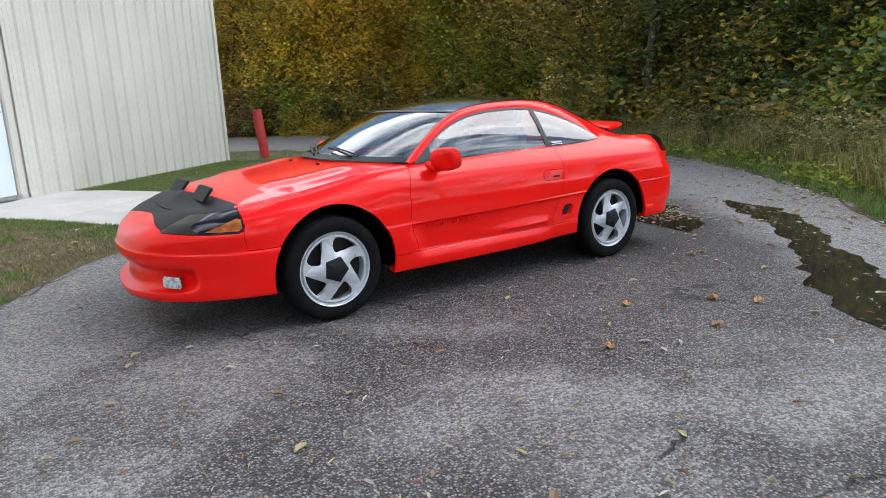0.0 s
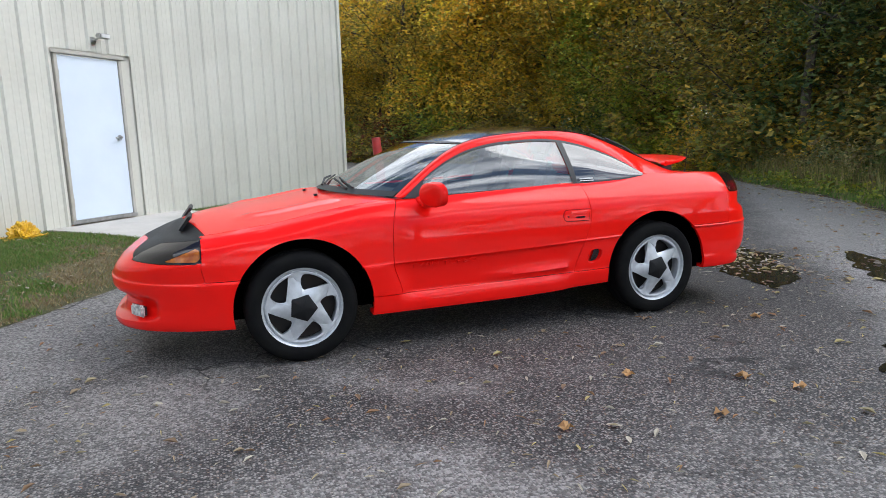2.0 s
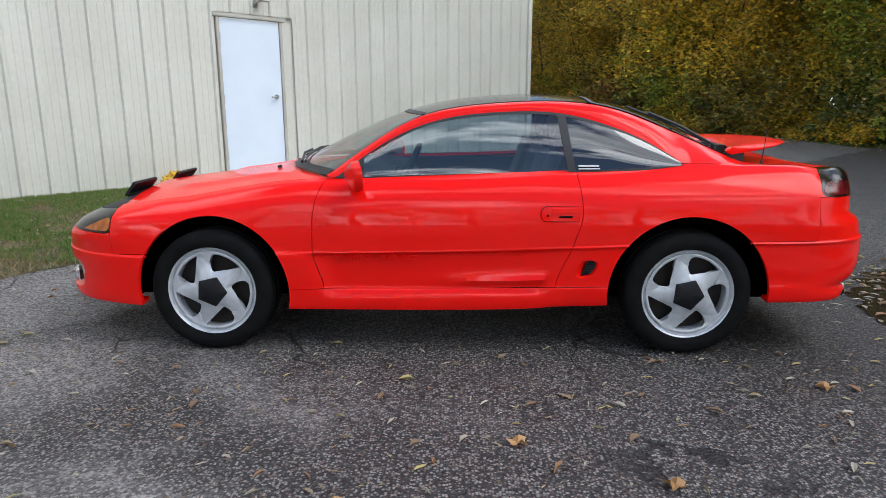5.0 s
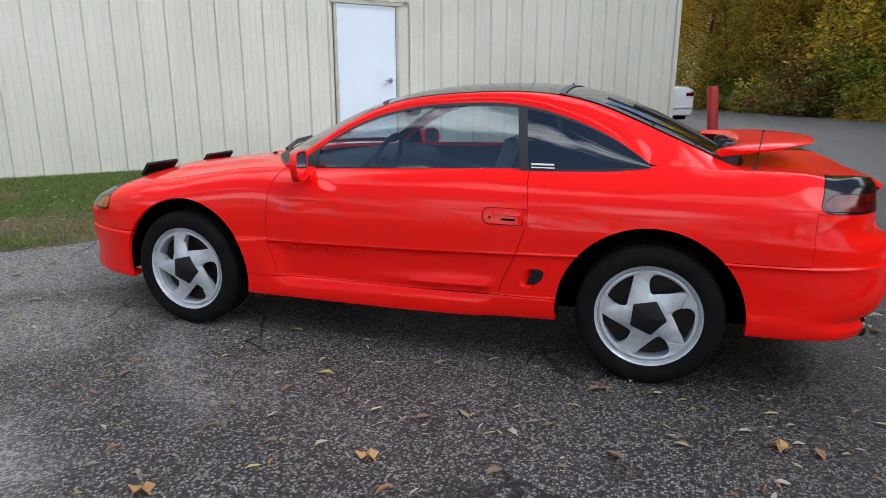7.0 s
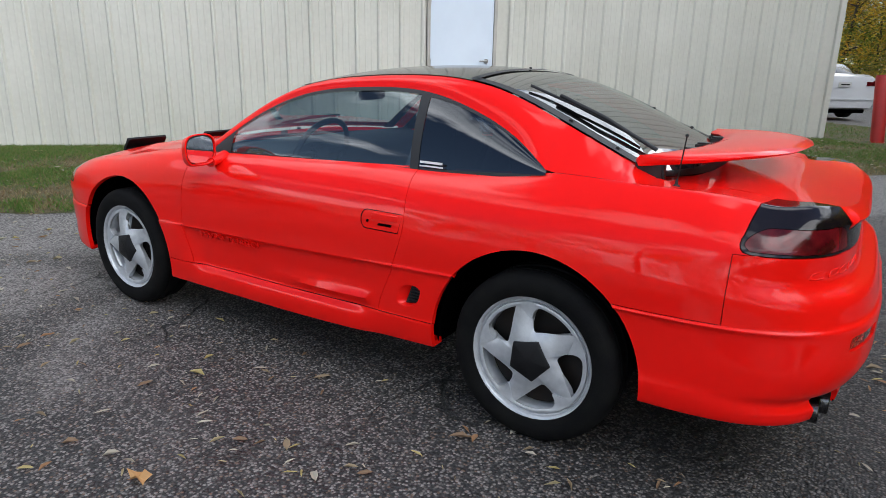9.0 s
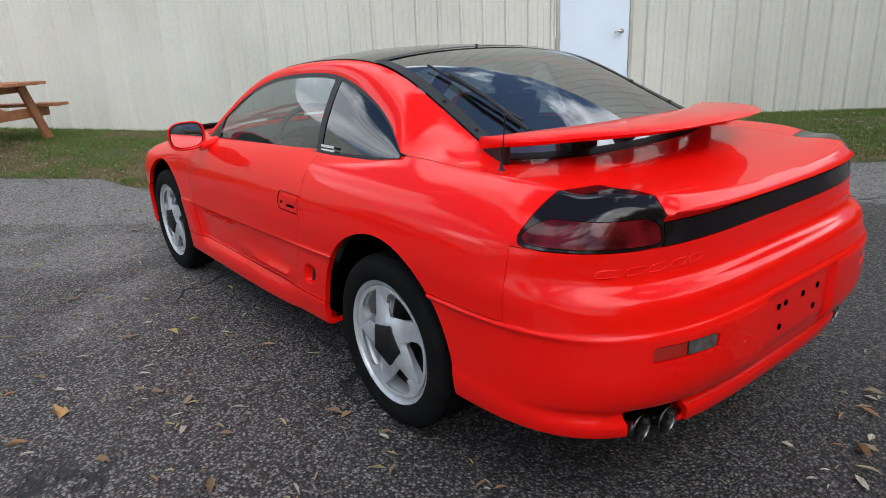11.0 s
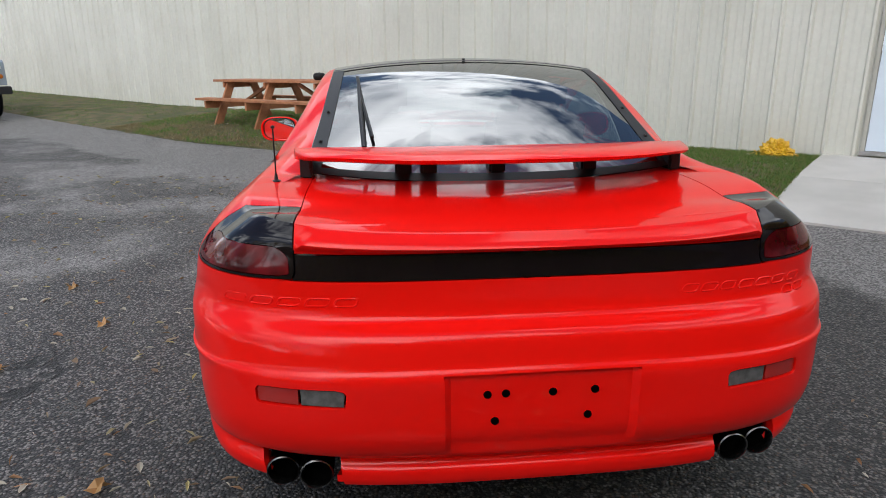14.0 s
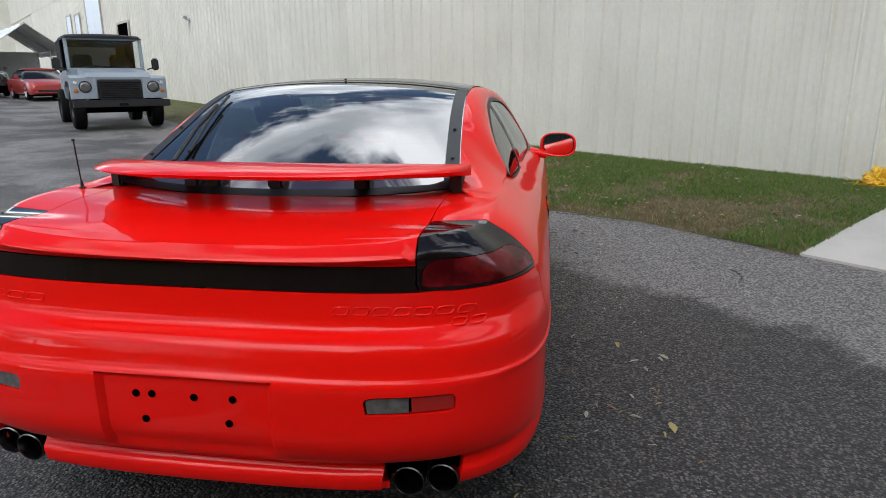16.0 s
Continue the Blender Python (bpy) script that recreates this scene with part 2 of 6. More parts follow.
row((.640, .700, .800, .820, .825, .813), -0.925, 3.395, (.888, .888, .893), 2.8, 4.2)
row((.668, .730, .850, .875, .888, .878), -0.865, 3.388, (.862, .855, .855), 2.8, 4.4)
row((.688, .755, .885, .910, .938, .893), -0.815, 3.412, (.825, .815, .805), 2.8, 4.6)
row((.702, .772, .903, .926, .972, .925), -0.775, 3.375, (.775, .782, .750), 2.8, 4.6)

X0F, X0R = -0.15, 2.75
NF, NR, SUB = 44, 60, 4
SX = np.concatenate([np.linspace(X0F, .56, 33)[:-1], np.linspace(.56, 1.885, 55)[:-1], np.linspace(1.885, 2.02, 17)[:-1], np.linspace(2.02, X0R, 33)])


def even_angles(a, b, n, count):
    """Angles that space points evenly along a quarter of a superellipse."""
    t = np.linspace(0, math.pi / 2, 4001)
    x, y = a * np.cos(t).clip(0) ** (2 / n), b * np.sin(t) ** (2 / n)
    run = np.concatenate([[0], np.cumsum(np.hypot(np.diff(x), np.diff(y)))])
    return np.interp(np.linspace(0, run[-1], count + 1), run, t)


front_angles = even_angles(.90, .91, 2.4, NF)
rear_angles = even_angles(.73, .92, 3.8, NR)
for y, b, n in ((.225, .922, 3.8), (.585, .872, 4.3), (.50, .917, 3.8), (.70, .917, 3.8)):
    want = math.asin((y / b) ** (n / 2))
    rear_angles[np.argmin(abs(rear_angles - want))] = want
COLS = [("f", p) for p in front_angles[:-1]] + [("s", x) for x in SX] + [("r", p) for p in rear_angles[::-1][1:]]


def seam_front(z):
    return curve(((.2, .60), (.35, .597), (.546, .547), (.70, .550), (.80, .565), (.95, .625)), z) - .56


def seam_rear(z):
    return curve(((.2, 1.79), (.35, 1.79), (.583, 1.874), (.75, 1.918), (.95, 1.895)), z) - 1.885


def body_column(col, v):
    """The points of the left flank in a column, at rows v (fractions of rows)."""
    kind, p = col
    pos = X0F - (1 - 2 * p / math.pi) * 1.2 if kind == "f" else X0R + (1 - 2 * p / math.pi) * 1.2 if kind == "r" else p
    k = np.arange(len(ROWS))
    z = np.array([curve(list(zip((-1.35, -.40, .5, 1.2, 2.80, 3.95), r[0])), pos) for r in ROWS])
    xf, xr = np.array([r[1] for r in ROWS]), np.array([r[2] for r in ROWS])
    w0, w1 = float(blend(.48, .66, pos)), float(blend(1.62, 2.0, pos))
    sunk = (1 - .45 * float(blend(.75, 1.7, pos)))  # the sunk door panel grows shallower to the rear
    b = np.array([(r[3][0] * (1 - w0) + r[3][1] * w0) * (1 - w1) + r[3][2] * w1 for r in ROWS])
    b[4:7] += (.905 - b[4:7]) * (1 - sunk) * w0
    z[14] += .012 * math.exp(-((pos - 2.48) / .22) ** 2)
    z[12:15] -= np.array((.014, .025, .018)) * math.exp(-((pos - 3.06) / .15) ** 2)  # the shoulder falls before the tail lamp
    nf, nr = np.array([r[4] for r in ROWS]), np.array([r[5] for r in ROWS])
    if kind == "f":
        x = X0F - (X0F - xf) * max(math.cos(p), 0) ** (2 / nf)
        y = b * math.sin(p) ** (2 / nf)
    elif kind == "r":
        y = b * math.sin(p) ** (2 / nr)
        lip = blend(.586, .568, y) * (k == 13) * .022
        x = X0R + (xr - .022 * (k == 13) + lip - X0R) * max(math.cos(p), 0) ** (2 / nr)
    else:
        x, y = np.full(len(k), float(p)), b.copy()
    x, y, z = (curve(list(zip(k, q)), v) for q in (x, y, z))
    if kind == "s":
        x = x + seam_front(z) * math.exp(-((p - .56) / .13) ** 2) + seam_rear(z) * math.exp(-((p - 1.885) / .13) ** 2)
        # a strake swells out of the lower rear of the door
        y = y + .022 * float(blend(1.0, 1.55, p) * blend(1.86, 1.74, p)) * np.exp(-((z - .395 - .02 * (p - 1.2)) / .022) ** 2)
    elif kind == "r":
        # the sunk number-plate panel
        if math.sin(p) ** (2 / 3.8) * .922 < .2255:
            x = x - .017 * blend(3.9, 4.15, v) * blend(6.75, 6.5, v)
    else:
        # the low air intake with the fog lamps in its ends
        deep = .055 * blend(2.2, 2.9, v) * blend(5.2, 4.4, v)
        yy = float(y[len(y) // 3])
        x = x + deep * float(blend(.76, .66, yy))
    return [(float(q), -float(r), float(s)) for q, r, s in zip(x, y, z)]


HOOD = ((-.80, .700), (-.70, .735), (-.55, .785), (-.3, .838), (0, .880), (.3, .925), (.70, .960))
DECK = ((2.4, .950), (2.7, .958), (2.85, .962), (3.0, .960), (3.2, .948), (3.375, .925))
CAP = 28
grid = {}
NV = (len(ROWS) - 1) * SUB
for j, c in enumerate(COLS):
    for i, q in enumerate(body_column(c, np.arange(NV + 1) / SUB)):
        grid[j, i] = q
    x, y, z = grid[j, NV]
    if x < .66 or x > 2.45:
        zc = float(curve(HOOD if x < 1 else DECK, x))
        for i in range(1, CAP + 1):
            u = i / CAP
            w = 1 - u
            if x > 1 and y < -.60:  # one line of the deck follows the edge of the hatch
                w = (1 - i / 10) * (1 + .585 / y) - .585 / y if i <= 10 else -.585 / y * (CAP - i) / (CAP - 10)
            zz = zc - (zc - z) * w ** 2.4
            if -.5 < x < .45:  # raised strakes on the bonnet
                zz += .016 * math.exp(-((abs(y) * w - .50 - .10 * (x + .2)) / .06) ** 2) * float(blend(-.32, -.2, x) * blend(.42, .2, x))
            grid[j, NV + i] = (x - .14 * u * math.exp(-((x + .45) / .2) ** 2) * (x < 1), y * w, zz)

ARCHES = ((0.015, .325, .400), (2.463, .325, .405))


def rounded(a, b, r):
    """Inside both of two edges, with a corner of radius r."""
    return min(a, b) if a >= r or b >= r else r - math.hypot(r - a, r - b)


def arch_field(p):
    return min(math.hypot(p[0] - cx, p[2] - cz) - r for cx, cz, r in ARCHES) if p[1] < -.6 else 1.0


def tail_field(p):
    x, y, z = p[0], -p[1], p[2]
    edge = 3.146 - .17 * (y - .60) - .35 * max(0, .88 - z)
    return min(rounded(x - edge, z - .817 - .03 * (3.42 - x), .05), y - .585, 1 if x > 2 else -1)


def lens_field(p):
    x, y, z = p[0], -p[1], p[2]
    return min(rounded(tail_field(p) - .010, .897 - z, .05), y - .600)


def lamp_field(p):
    x, y, z = p[0], -p[1], p[2]
    return min(rounded(z - .624 - .02 * max(0, -.7 - x), -.524 - x, .035), y - .515 - .35 * (z - .633), 1 if x < 0 else -1)


def amber_field(p):
    x, y, z = p[0], -p[1], p[2]
    top = .640 + .40 * (x + .715) - z
    return min(rounded(z - .636, -.532 - x, .025), rounded(top, -.532 - x, .020))


def bra_field(p):
    return p[2] - .676 + .046 * min(1.0, -p[1] / .56) ** 2


def duct_field(p):
    """Inside the leaning oval mouth of the side duct."""
    c, d = (p[0] - 1.946 - .38 * (p[2] - .462)) / .052, (p[2] - .462) / .047
    return .03 * (1 - abs(c) ** 2.5 - abs(d) ** 2.5)


def slot_field(p):
    return min(-p[1] - .472, p[1] + .690, p[2] - .531, .577 - p[2])


def split(poly, field):
    """Cut a polygon along field = 0: the piece inside and the piece outside."""
    f = [field(p) for p in poly]
    f = [0.0 if abs(v) < 8e-4 else v for v in f]
    if min(f) >= 0:
        return poly, None
    if max(f) <= 0:
        return None, poly
    ins, outs = [], []
    for k, p in enumerate(poly):
        q, a, b = poly[(k + 1) % len(poly)], f[k], f[(k + 1) % len(poly)]
        (ins if a >= 0 else outs).append(p)
        if (a >= 0) != (b >= 0):
            t = a / (a - b)
            if t < 1e-6 or t > 1 - 1e-6:
                (outs if a >= 0 else outs).append(p if a >= 0 else q)
                continue
            c = tuple(p[n] + (q[n] - p[n]) * t for n in range(3))
            ins.append(c)
            outs.append(c)
    return ins, outs


def panel_of(j, i, pts):
    """The panel to which the grid face at column j, row i belongs."""
    x, y, z = (abs(sum(p[k] for p in pts) / len(pts)) if k else sum(p[0] for p in pts) / len(pts) for k in range(3))
    v = (i + .5) / SUB
    door0, door1 = NF + 32, NF + 32 + 54
    flank = "front_wing" if j < door0 else "door" if j < door1 else "rear_quarter"
    if v > len(ROWS) - 1:  # the bonnet and the tail deck
        if x < 1:
            return "bra" if grid[j, NV][0] < -.50 else "bonnet"
        return "tail_hatch" if y < .585 else "rear_quarter"
    if v < 8:
        if x < -.2:
            return "front_bumper"
        if x > 2.7:
            return None if v < 3.75 and x > 3.1 and .50 < y < .70 else "rear_bumper"
        return "side_sill" if v < 3.6 else flank
    if x < -.52:
        return "front_bumper"
    if x > 3.085:
        if v > 12.0 and y < .585:
            return "tail_hatch"
        return "tail_band" if v > 11 and y < .586 else "rear_bumper" if v < 11 else "rear_quarter"
    return flank


panels = {}


def add(nm, poly):
    if nm and poly and len(poly) > 2:
        panels.setdefault(nm, []).append(poly)


for j in range(len(COLS) - 1):
    for i in range(NV + CAP):
        pts = [grid.get(q) for q in ((j, i), (j + 1, i), (j + 1, i + 1), (j, i + 1))]
        if None in pts:
            continue
        poly = split(pts, arch_field)[0]
        if not poly or len(poly) < 3:
            continue
        x, v = sum(p[0] for p in poly) / len(poly), (i + .5) / SUB
        if x > 2.95 and v > 9:
            lamp, poly = split(poly, tail_field)
            if lamp:
                for nm, q in zip(("tail_lens", "tail_lamp"), split(lamp, lens_field)):
                    add(nm, q)
        elif x > 3.2 and 3.9 < v < 7:
            lamp, poly = split(poly, slot_field)
            if lamp:
                for nm, q in zip(("reversing_lens", "reflector_lens"), split(lamp, lambda p: p[1] + .583)):
                    add(nm, q)
        elif x < -.35 and 8 < v < 12.9:
            lamp, poly = split(poly, lamp_field)
            if lamp:
                for nm, q in zip(("amber", "headlamp"), split(lamp, amber_field)):
                    add(nm, q)
            if poly and x < -.54:
                cover, poly = split(poly, bra_field)
                add("bra", cover)
        elif x < -.52 and 12.9 < v < 14:
            cover, poly = split(poly, bra_field)
            add("bra", cover)
        if poly and i >= NV and x < 1:  # the bonnet ends below the windscreen's foot
            poly = split(poly, lambda p: .335 + .32 * (abs(p[1]) / .757) ** 2.3 - p[0])[0]
        if poly and 1.85 < x < 2.05 and .38 < poly[0][2] < .55:
            poly = split(poly, duct_field)[1]
        if poly and 3.0 < x < 3.2:  # the shut line between the rear quarter and the bumper skin
            for q in split(poly, lambda p: p[0] - 3.085):
                if q and len(q) > 2:
                    add(panel_of(j, i, q), q)
        elif poly:
            add(panel_of(j, i, poly), poly)


def panel_mesh(nm, sides, groove=.002, depth=.022):
    """One panel: its skin drawn back from the shut lines and its edges folded inwards."""
    bm = bmesh.new()
    for s in sides:
        for poly in panels[nm]:
            q = [bm.verts.new((x, y * s, z)) for x, y, z in poly]
            bm.faces.new(q if s > 0 else q[::-1])
    bmesh.ops.remove_doubles(bm, verts=bm.verts, dist=1e-4)
    bmesh.ops.dissolve_degenerate(bm, edges=bm.edges, dist=1e-4)
    bm.normal_update()
    mid = sum((f.normal.dot(f.calc_center_median() - Vector((1.2, 0, .3))) for f in bm.faces))
    if mid < 0:
        bmesh.ops.reverse_faces(bm, faces=bm.faces)
    bm.normal_update()
    rim = [e for e in bm.edges if e.is_boundary]
    move = {}
    for e in rim:
        f = e.link_faces[0]
        d = (e.verts[1].co - e.verts[0].co).cross(f.normal)
        if d.length < 1e-9:
            continue
        d.normalize()
        if d.dot(f.calc_center_median() - e.verts[0].co) < 0:
            d.negate()
        for v in e.verts:
            move[v] = move.get(v, Vector()) + d
    normals = {v: sum((f.normal * f.calc_area() for f in v.link_faces), Vector()).normalized() for v in move}
    for v, d in move.items():
        if d.length > 1e-6 and abs(v.co.y) > 1e-4:
            v.co += d.normalized() * groove
    low = {v: bm.verts.new(v.co - normals[v] * depth) for v in move if abs(v.co.y) > 1e-4}
    for e in rim:
        a, b = e.verts
        if a in low and b in low:
            f = e.link_faces[0]
            k = list(f.verts)
            if k[(k.index(a) + 1) % len(k)] is not b:
                a, b = b, a
            bm.faces.new((b, a, low[a], low[b]))
    return bm


def sunk_mesh(nm, s, d):
    """A panel set back into its opening."""
    bm = panel_mesh(nm, (s,), .0035, .01)
    bm.normal_update()
    bmesh.ops.translate(bm, vec=(-d, 0, 0), verts=bm.verts)
    return bm


for nm, mt, lab in (("front_bumper", RED, ""), ("rear_bumper", RED, ""), ("bonnet", RED, ""), ("tail_hatch", RED, ""),
                    ("bra", BLACK_VINYL, "black vinyl bra over the nose"), ("tail_band", LENS_SMOKE, "black tail panel between the lamps")):
    part(nm, panel_mesh(nm, (1, -1), .0012 if "bumper" in nm else .002), mt, car, lab, smooth=40)
lamps = {}
for s in (1, -1):
    for nm in ("front_wing", "door", "rear_quarter", "side_sill"):
        lamps[nm, s] = part(nm, panel_mesh(nm, (s,), .0013 if nm == "rear_quarter" else .002), RED, car, smooth=40)
    unit = part("tail_lamp", panel_mesh("tail_lamp", (s,)), LENS_SMOKE, car, "smoked black tail lamp", smooth=40)
    part("lens", panel_mesh("tail_lens", (s,), .0, .004), LENS_RED, unit, "red ribbed lens", smooth=40)
    part("reversing_lamp", sunk_mesh("reversing_lens", s, .006), LENS_GREY, car, "clear reversing lamp lens", smooth=40)
    part("rear_reflector", sunk_mesh("reflector_lens", s, .006), LENS_ORANGE_RED, car, "red rear reflector", smooth=40)
    unit = part("headlamp", panel_mesh("headlamp", (s,)), LENS_SMOKE, car, "black headlamp cover", smooth=40)
    part("indicator", panel_mesh("amber", (s,), .0, .004), LENS_AMBER, unit, "amber indicator lens", smooth=40)

# the greenhouse: edges of the glazed top and of the side windows as curves over x
RAIL_X = (.60, .85, 1.12, 1.5, 2.0, 2.4, 2.78)
RAIL_Y, RAIL_Z = (.757, .672, .605, .568, .556, .577, .617), (.918, 1.095, 1.232, 1.290, 1.282, 1.150, .985)
MID_X, MID_Z = (.28, .62, .98, 1.42, 2.0, 2.45, 2.88), (.938, 1.10, 1.248, 1.328, 1.322, 1.185, .958)


def top_point(t, u):
    """The glazed top: t along it from 0 to 6, u across from -1 to 1."""
    k = range(7)
    r = [spline(list(zip(k, q)), t) for q in (RAIL_X, RAIL_Y, RAIL_Z)]
    m = [spline(list(zip(k, q)), t) for q in (MID_X, MID_Z)]
    w = abs(u) ** 2.3
    return (m[0] + (r[0] - m[0]) * w, r[1] * u, m[1] + (r[2] - m[1]) * w)


def top_mesh(t0, t1, n, u0=-1, u1=1, m=24):
    bm = bmesh.new()
    g = [[bm.verts.new(top_point(t0 + (t1 - t0) * a / n, u0 + (u1 - u0) * b / m)) for b in range(m + 1)] for a in range(n + 1)]
    for a in range(n):
        for b in range(m):
            bm.faces.new((g[a][b], g[a][b + 1], g[a + 1][b + 1], g[a + 1][b]))
    bmesh.ops.recalc_face_normals(bm, faces=bm.faces)
    if sum(f.normal.z for f in bm.faces) < 0:
        bmesh.ops.reverse_faces(bm, faces=bm.faces)
    return bm


part("windscreen", top_mesh(0, 2.0, 20), GLASS_CLEAR, car, "clear windscreen", smooth=60)
part("roof", top_mesh(2.0, 4.0, 20), BLACK_GLOSS, car, "gloss black roof", smooth=60)
part("rear_window", top_mesh(4.0, 6.0, 20), GLASS_DARK, car, "tinted rear window", smooth=60)

DLO = ((.66, .790, .912), (.85, .728, 1.050), (1.12, .664, 1.180), (1.5, .630, 1.238), (1.83, .622, 1.230), (2.1, .655, 1.160), (2.3, .702, 1.070), (2.44, .764, .980))


def side_top(x):
    return spline([(p[0], p[1]) for p in DLO], x), spline([(p[0], p[2]) for p in DLO], x)


def belt(x):
    return spline(((.6, .795), (1.2, .785), (1.88, .780), (2.45, .768)), x), spline(((.6, .908), (1.2, .918), (1.88, .934), (2.45, .974)), x)


def side_mesh(x0a, x0b, x1a, x1b, s, out=0.0, lo=0.0, hi=1.0, n=30, m=10):
    """A pane between the belt line and the roof rail; its ends run from xa at the foot to xb at the head."""
    bm = bmesh.new()
    g = []
    for a in range(n + 1):
        col = []
        for b in range(m + 1):
            v = lo + (hi - lo) * b / m
            x = (x0a + (x0b - x0a) * v) * (1 - a / n) + (x1a + (x1b - x1a) * v) * a / n
            (yb, zb), (yt, zt) = belt(x), side_top(x)
            bulge = .018 * 4 * v * (1 - v) * (zt - zb) / .31
            col.append(bm.verts.new((x, -s * (yb + (yt - yb) * v + bulge + out), zb + (zt - zb) * v)))
        g.append(col)
    for a in range(n):
        for b in range(m):
            bm.faces.new((g[a][b], g[a + 1][b], g[a + 1][b + 1], g[a][b + 1]))
    bmesh.ops.remove_doubles(bm, verts=bm.verts, dist=1e-4)
    bmesh.ops.recalc_face_normals(bm, faces=bm.faces)
    if sum(f.normal.y for f in bm.faces) * s > 0:
        bmesh.ops.reverse_faces(bm, faces=bm.faces)
    return bm


TOP_LINE = sorted(grid[j, NV] for j in range(NF, len(COLS) - 30))


def body_top(x):
    xs = [p[0] for p in TOP_LINE]
    return -float(np.interp(x, xs, [p[1] for p in TOP_LINE])), float(np.interp(x, xs, [p[2] for p in TOP_LINE]))


def deck_z(x, y):
    """Height of the tail deck."""
    yt, zt = body_top(x)
    zc = float(curve(DECK, x))
    return zc - (zc - zt) * min(1, y / yt) ** 2.4


def rail_mesh(s):
    """The red pillar and roof rail between the glazed top and the side windows, running out into the tail deck."""
    bm = bmesh.new()
    g = []
    for a in range(77):
        t = a / 10
        if t <= 6:
            ri = Vector(top_point(t, 1.0))
            ri.z -= .004
        else:
            k = (t - 6) / 1.6
            x, y = 2.78 + .13 * k, .617 + .075 * k
            ri = Vector((x, y, .981 + (deck_z(x, y) - .004 - .981) * float(blend(0, 1, k))))
        x = ri.x + .02
        ya, za = side_top(min(max(x, .66), 2.44))
        yb, zb = body_top(x)
        w = float(blend(2.30, 2.52, x))
        wide = float(blend(2.40, 2.46, x))
        yo, zo = ya + (yb - .003 - ya) * wide, za + (zb + .001 - za) * wide
        col = []
        for b in range(11):
            v = b / 10
            bulge = .012 * 4 * v * (1 - v) * (1 - w) 
            col.append(bm.verts.new((ri.x + (x - ri.x) * v, -s * (ri.y + (yo - ri.y) * v + bulge), ri.z + (zo - ri.z) * v + bulge)))
        g.append(col)
    for a in range(76):
        for b in range(10):
            bm.faces.new((g[a][b], g[a + 1][b], g[a + 1][b + 1], g[a][b + 1]))
    bmesh.ops.recalc_face_normals(bm, faces=bm.faces)
    return bm


def flank_y(x, z, out=0.0):
    """y of the coupe's left flank at x and z."""
    near = min(((abs(p[0] - x) + abs(p[2] - z), p[1]) for (j, i), p in grid.items() if i <= NV and p[1] < -.5))
    return near[1] - out


def tail_x(y, z, out=0.0):
    near = min(((abs(abs(p[1]) - abs(y)) + abs(p[2] - z), p[0]) for (j, i), p in grid.items() if i <= NV and j >= len(COLS) - NR))
    return near[1] + out


TAIL = sorted((abs(p[1]), p[2], p[0]) for (j, i), p in grid.items() if i <= NV and j >= len(COLS) - NR)


def tail_skin(y, z):
    """x of the tail's skin, blended from the nearest points of its grid."""
    a = np.array(TAIL)
    d = (a[:, 0] - abs(y)) ** 2 + (a[:, 1] - z) ** 2
    near = np.argsort(d)[:4]
    w = 1 / (d[near] + 1e-6)
    return float((a[near, 2] * w).sum() / w.sum())


def lift(bm, d):
    bmesh.ops.translate(bm, vec=(0, 0, d), verts=bm.verts)
    return bm


# side windows, pillars and trim
for s in (1, -1):
    part("roof_rail", rail_mesh(s), RED, car, smooth=60)
    part("door_window", side_mesh(.70, .70, 1.855, 1.815, s, -.004), GLASS, car, "reflecting side window", smooth=60)
    pane = part("quarter_window", side_mesh(1.89, 1.845, 2.43, 2.43, s, -.001), GLASS_QUARTER, car, "dark tinted quarter window", smooth=60)
    part("pillar", side_mesh(1.855, 1.805, 1.895, 1.850, s, .002, n=3), BLACK_TRIM, car, "black window pillar", smooth=60)
    part("quarter_panel", side_mesh(1.895, 1.850, 2.06, 1.99, s, -.007, n=6), BLACK_GLOSS, car, "black panel in the quarter window", smooth=60)
    part("quarter_edge", side_mesh(2.30, 2.24, 2.43, 2.43, s, -.007, n=8), BLACK_GLOSS, car, "black window edge", smooth=60)
    part("belt_moulding", side_mesh(.64, .66, 2.44, 2.44, s, .004, -.06, .035, n=50, m=2), BLACK_TRIM, car, "black belt moulding", smooth=60)
    part("window_seal", side_mesh(.66, .66, 2.44, 2.44, s, .001, .955, 1.005, n=60, m=2), BLACK_TRIM, car, "black window seal", smooth=60)
    part("mirror_sail", side_mesh(.665, .665, .80, .80, s, .002, n=6), BLACK_TRIM, car, "black mirror base panel", smooth=60)
    if s == 1:
        for k, (w, zz) in enumerate(((.105, .967), (.110, .954))):
            bm = bmesh.new()
            y0 = -.786
            q = [bm.verts.new((1.905 + a, y0 + .22 * (zz + c - .94) - .004, zz + c)) for a, c in ((0, 0), (w, 0), (w, .009 - .003 * k), (0, .009 - .003 * k))]
            bm.faces.new(q)
            part("sticker_bar", bm, material("white_sticker", (.7, .7, .7), .5), car, "white sticker bar")

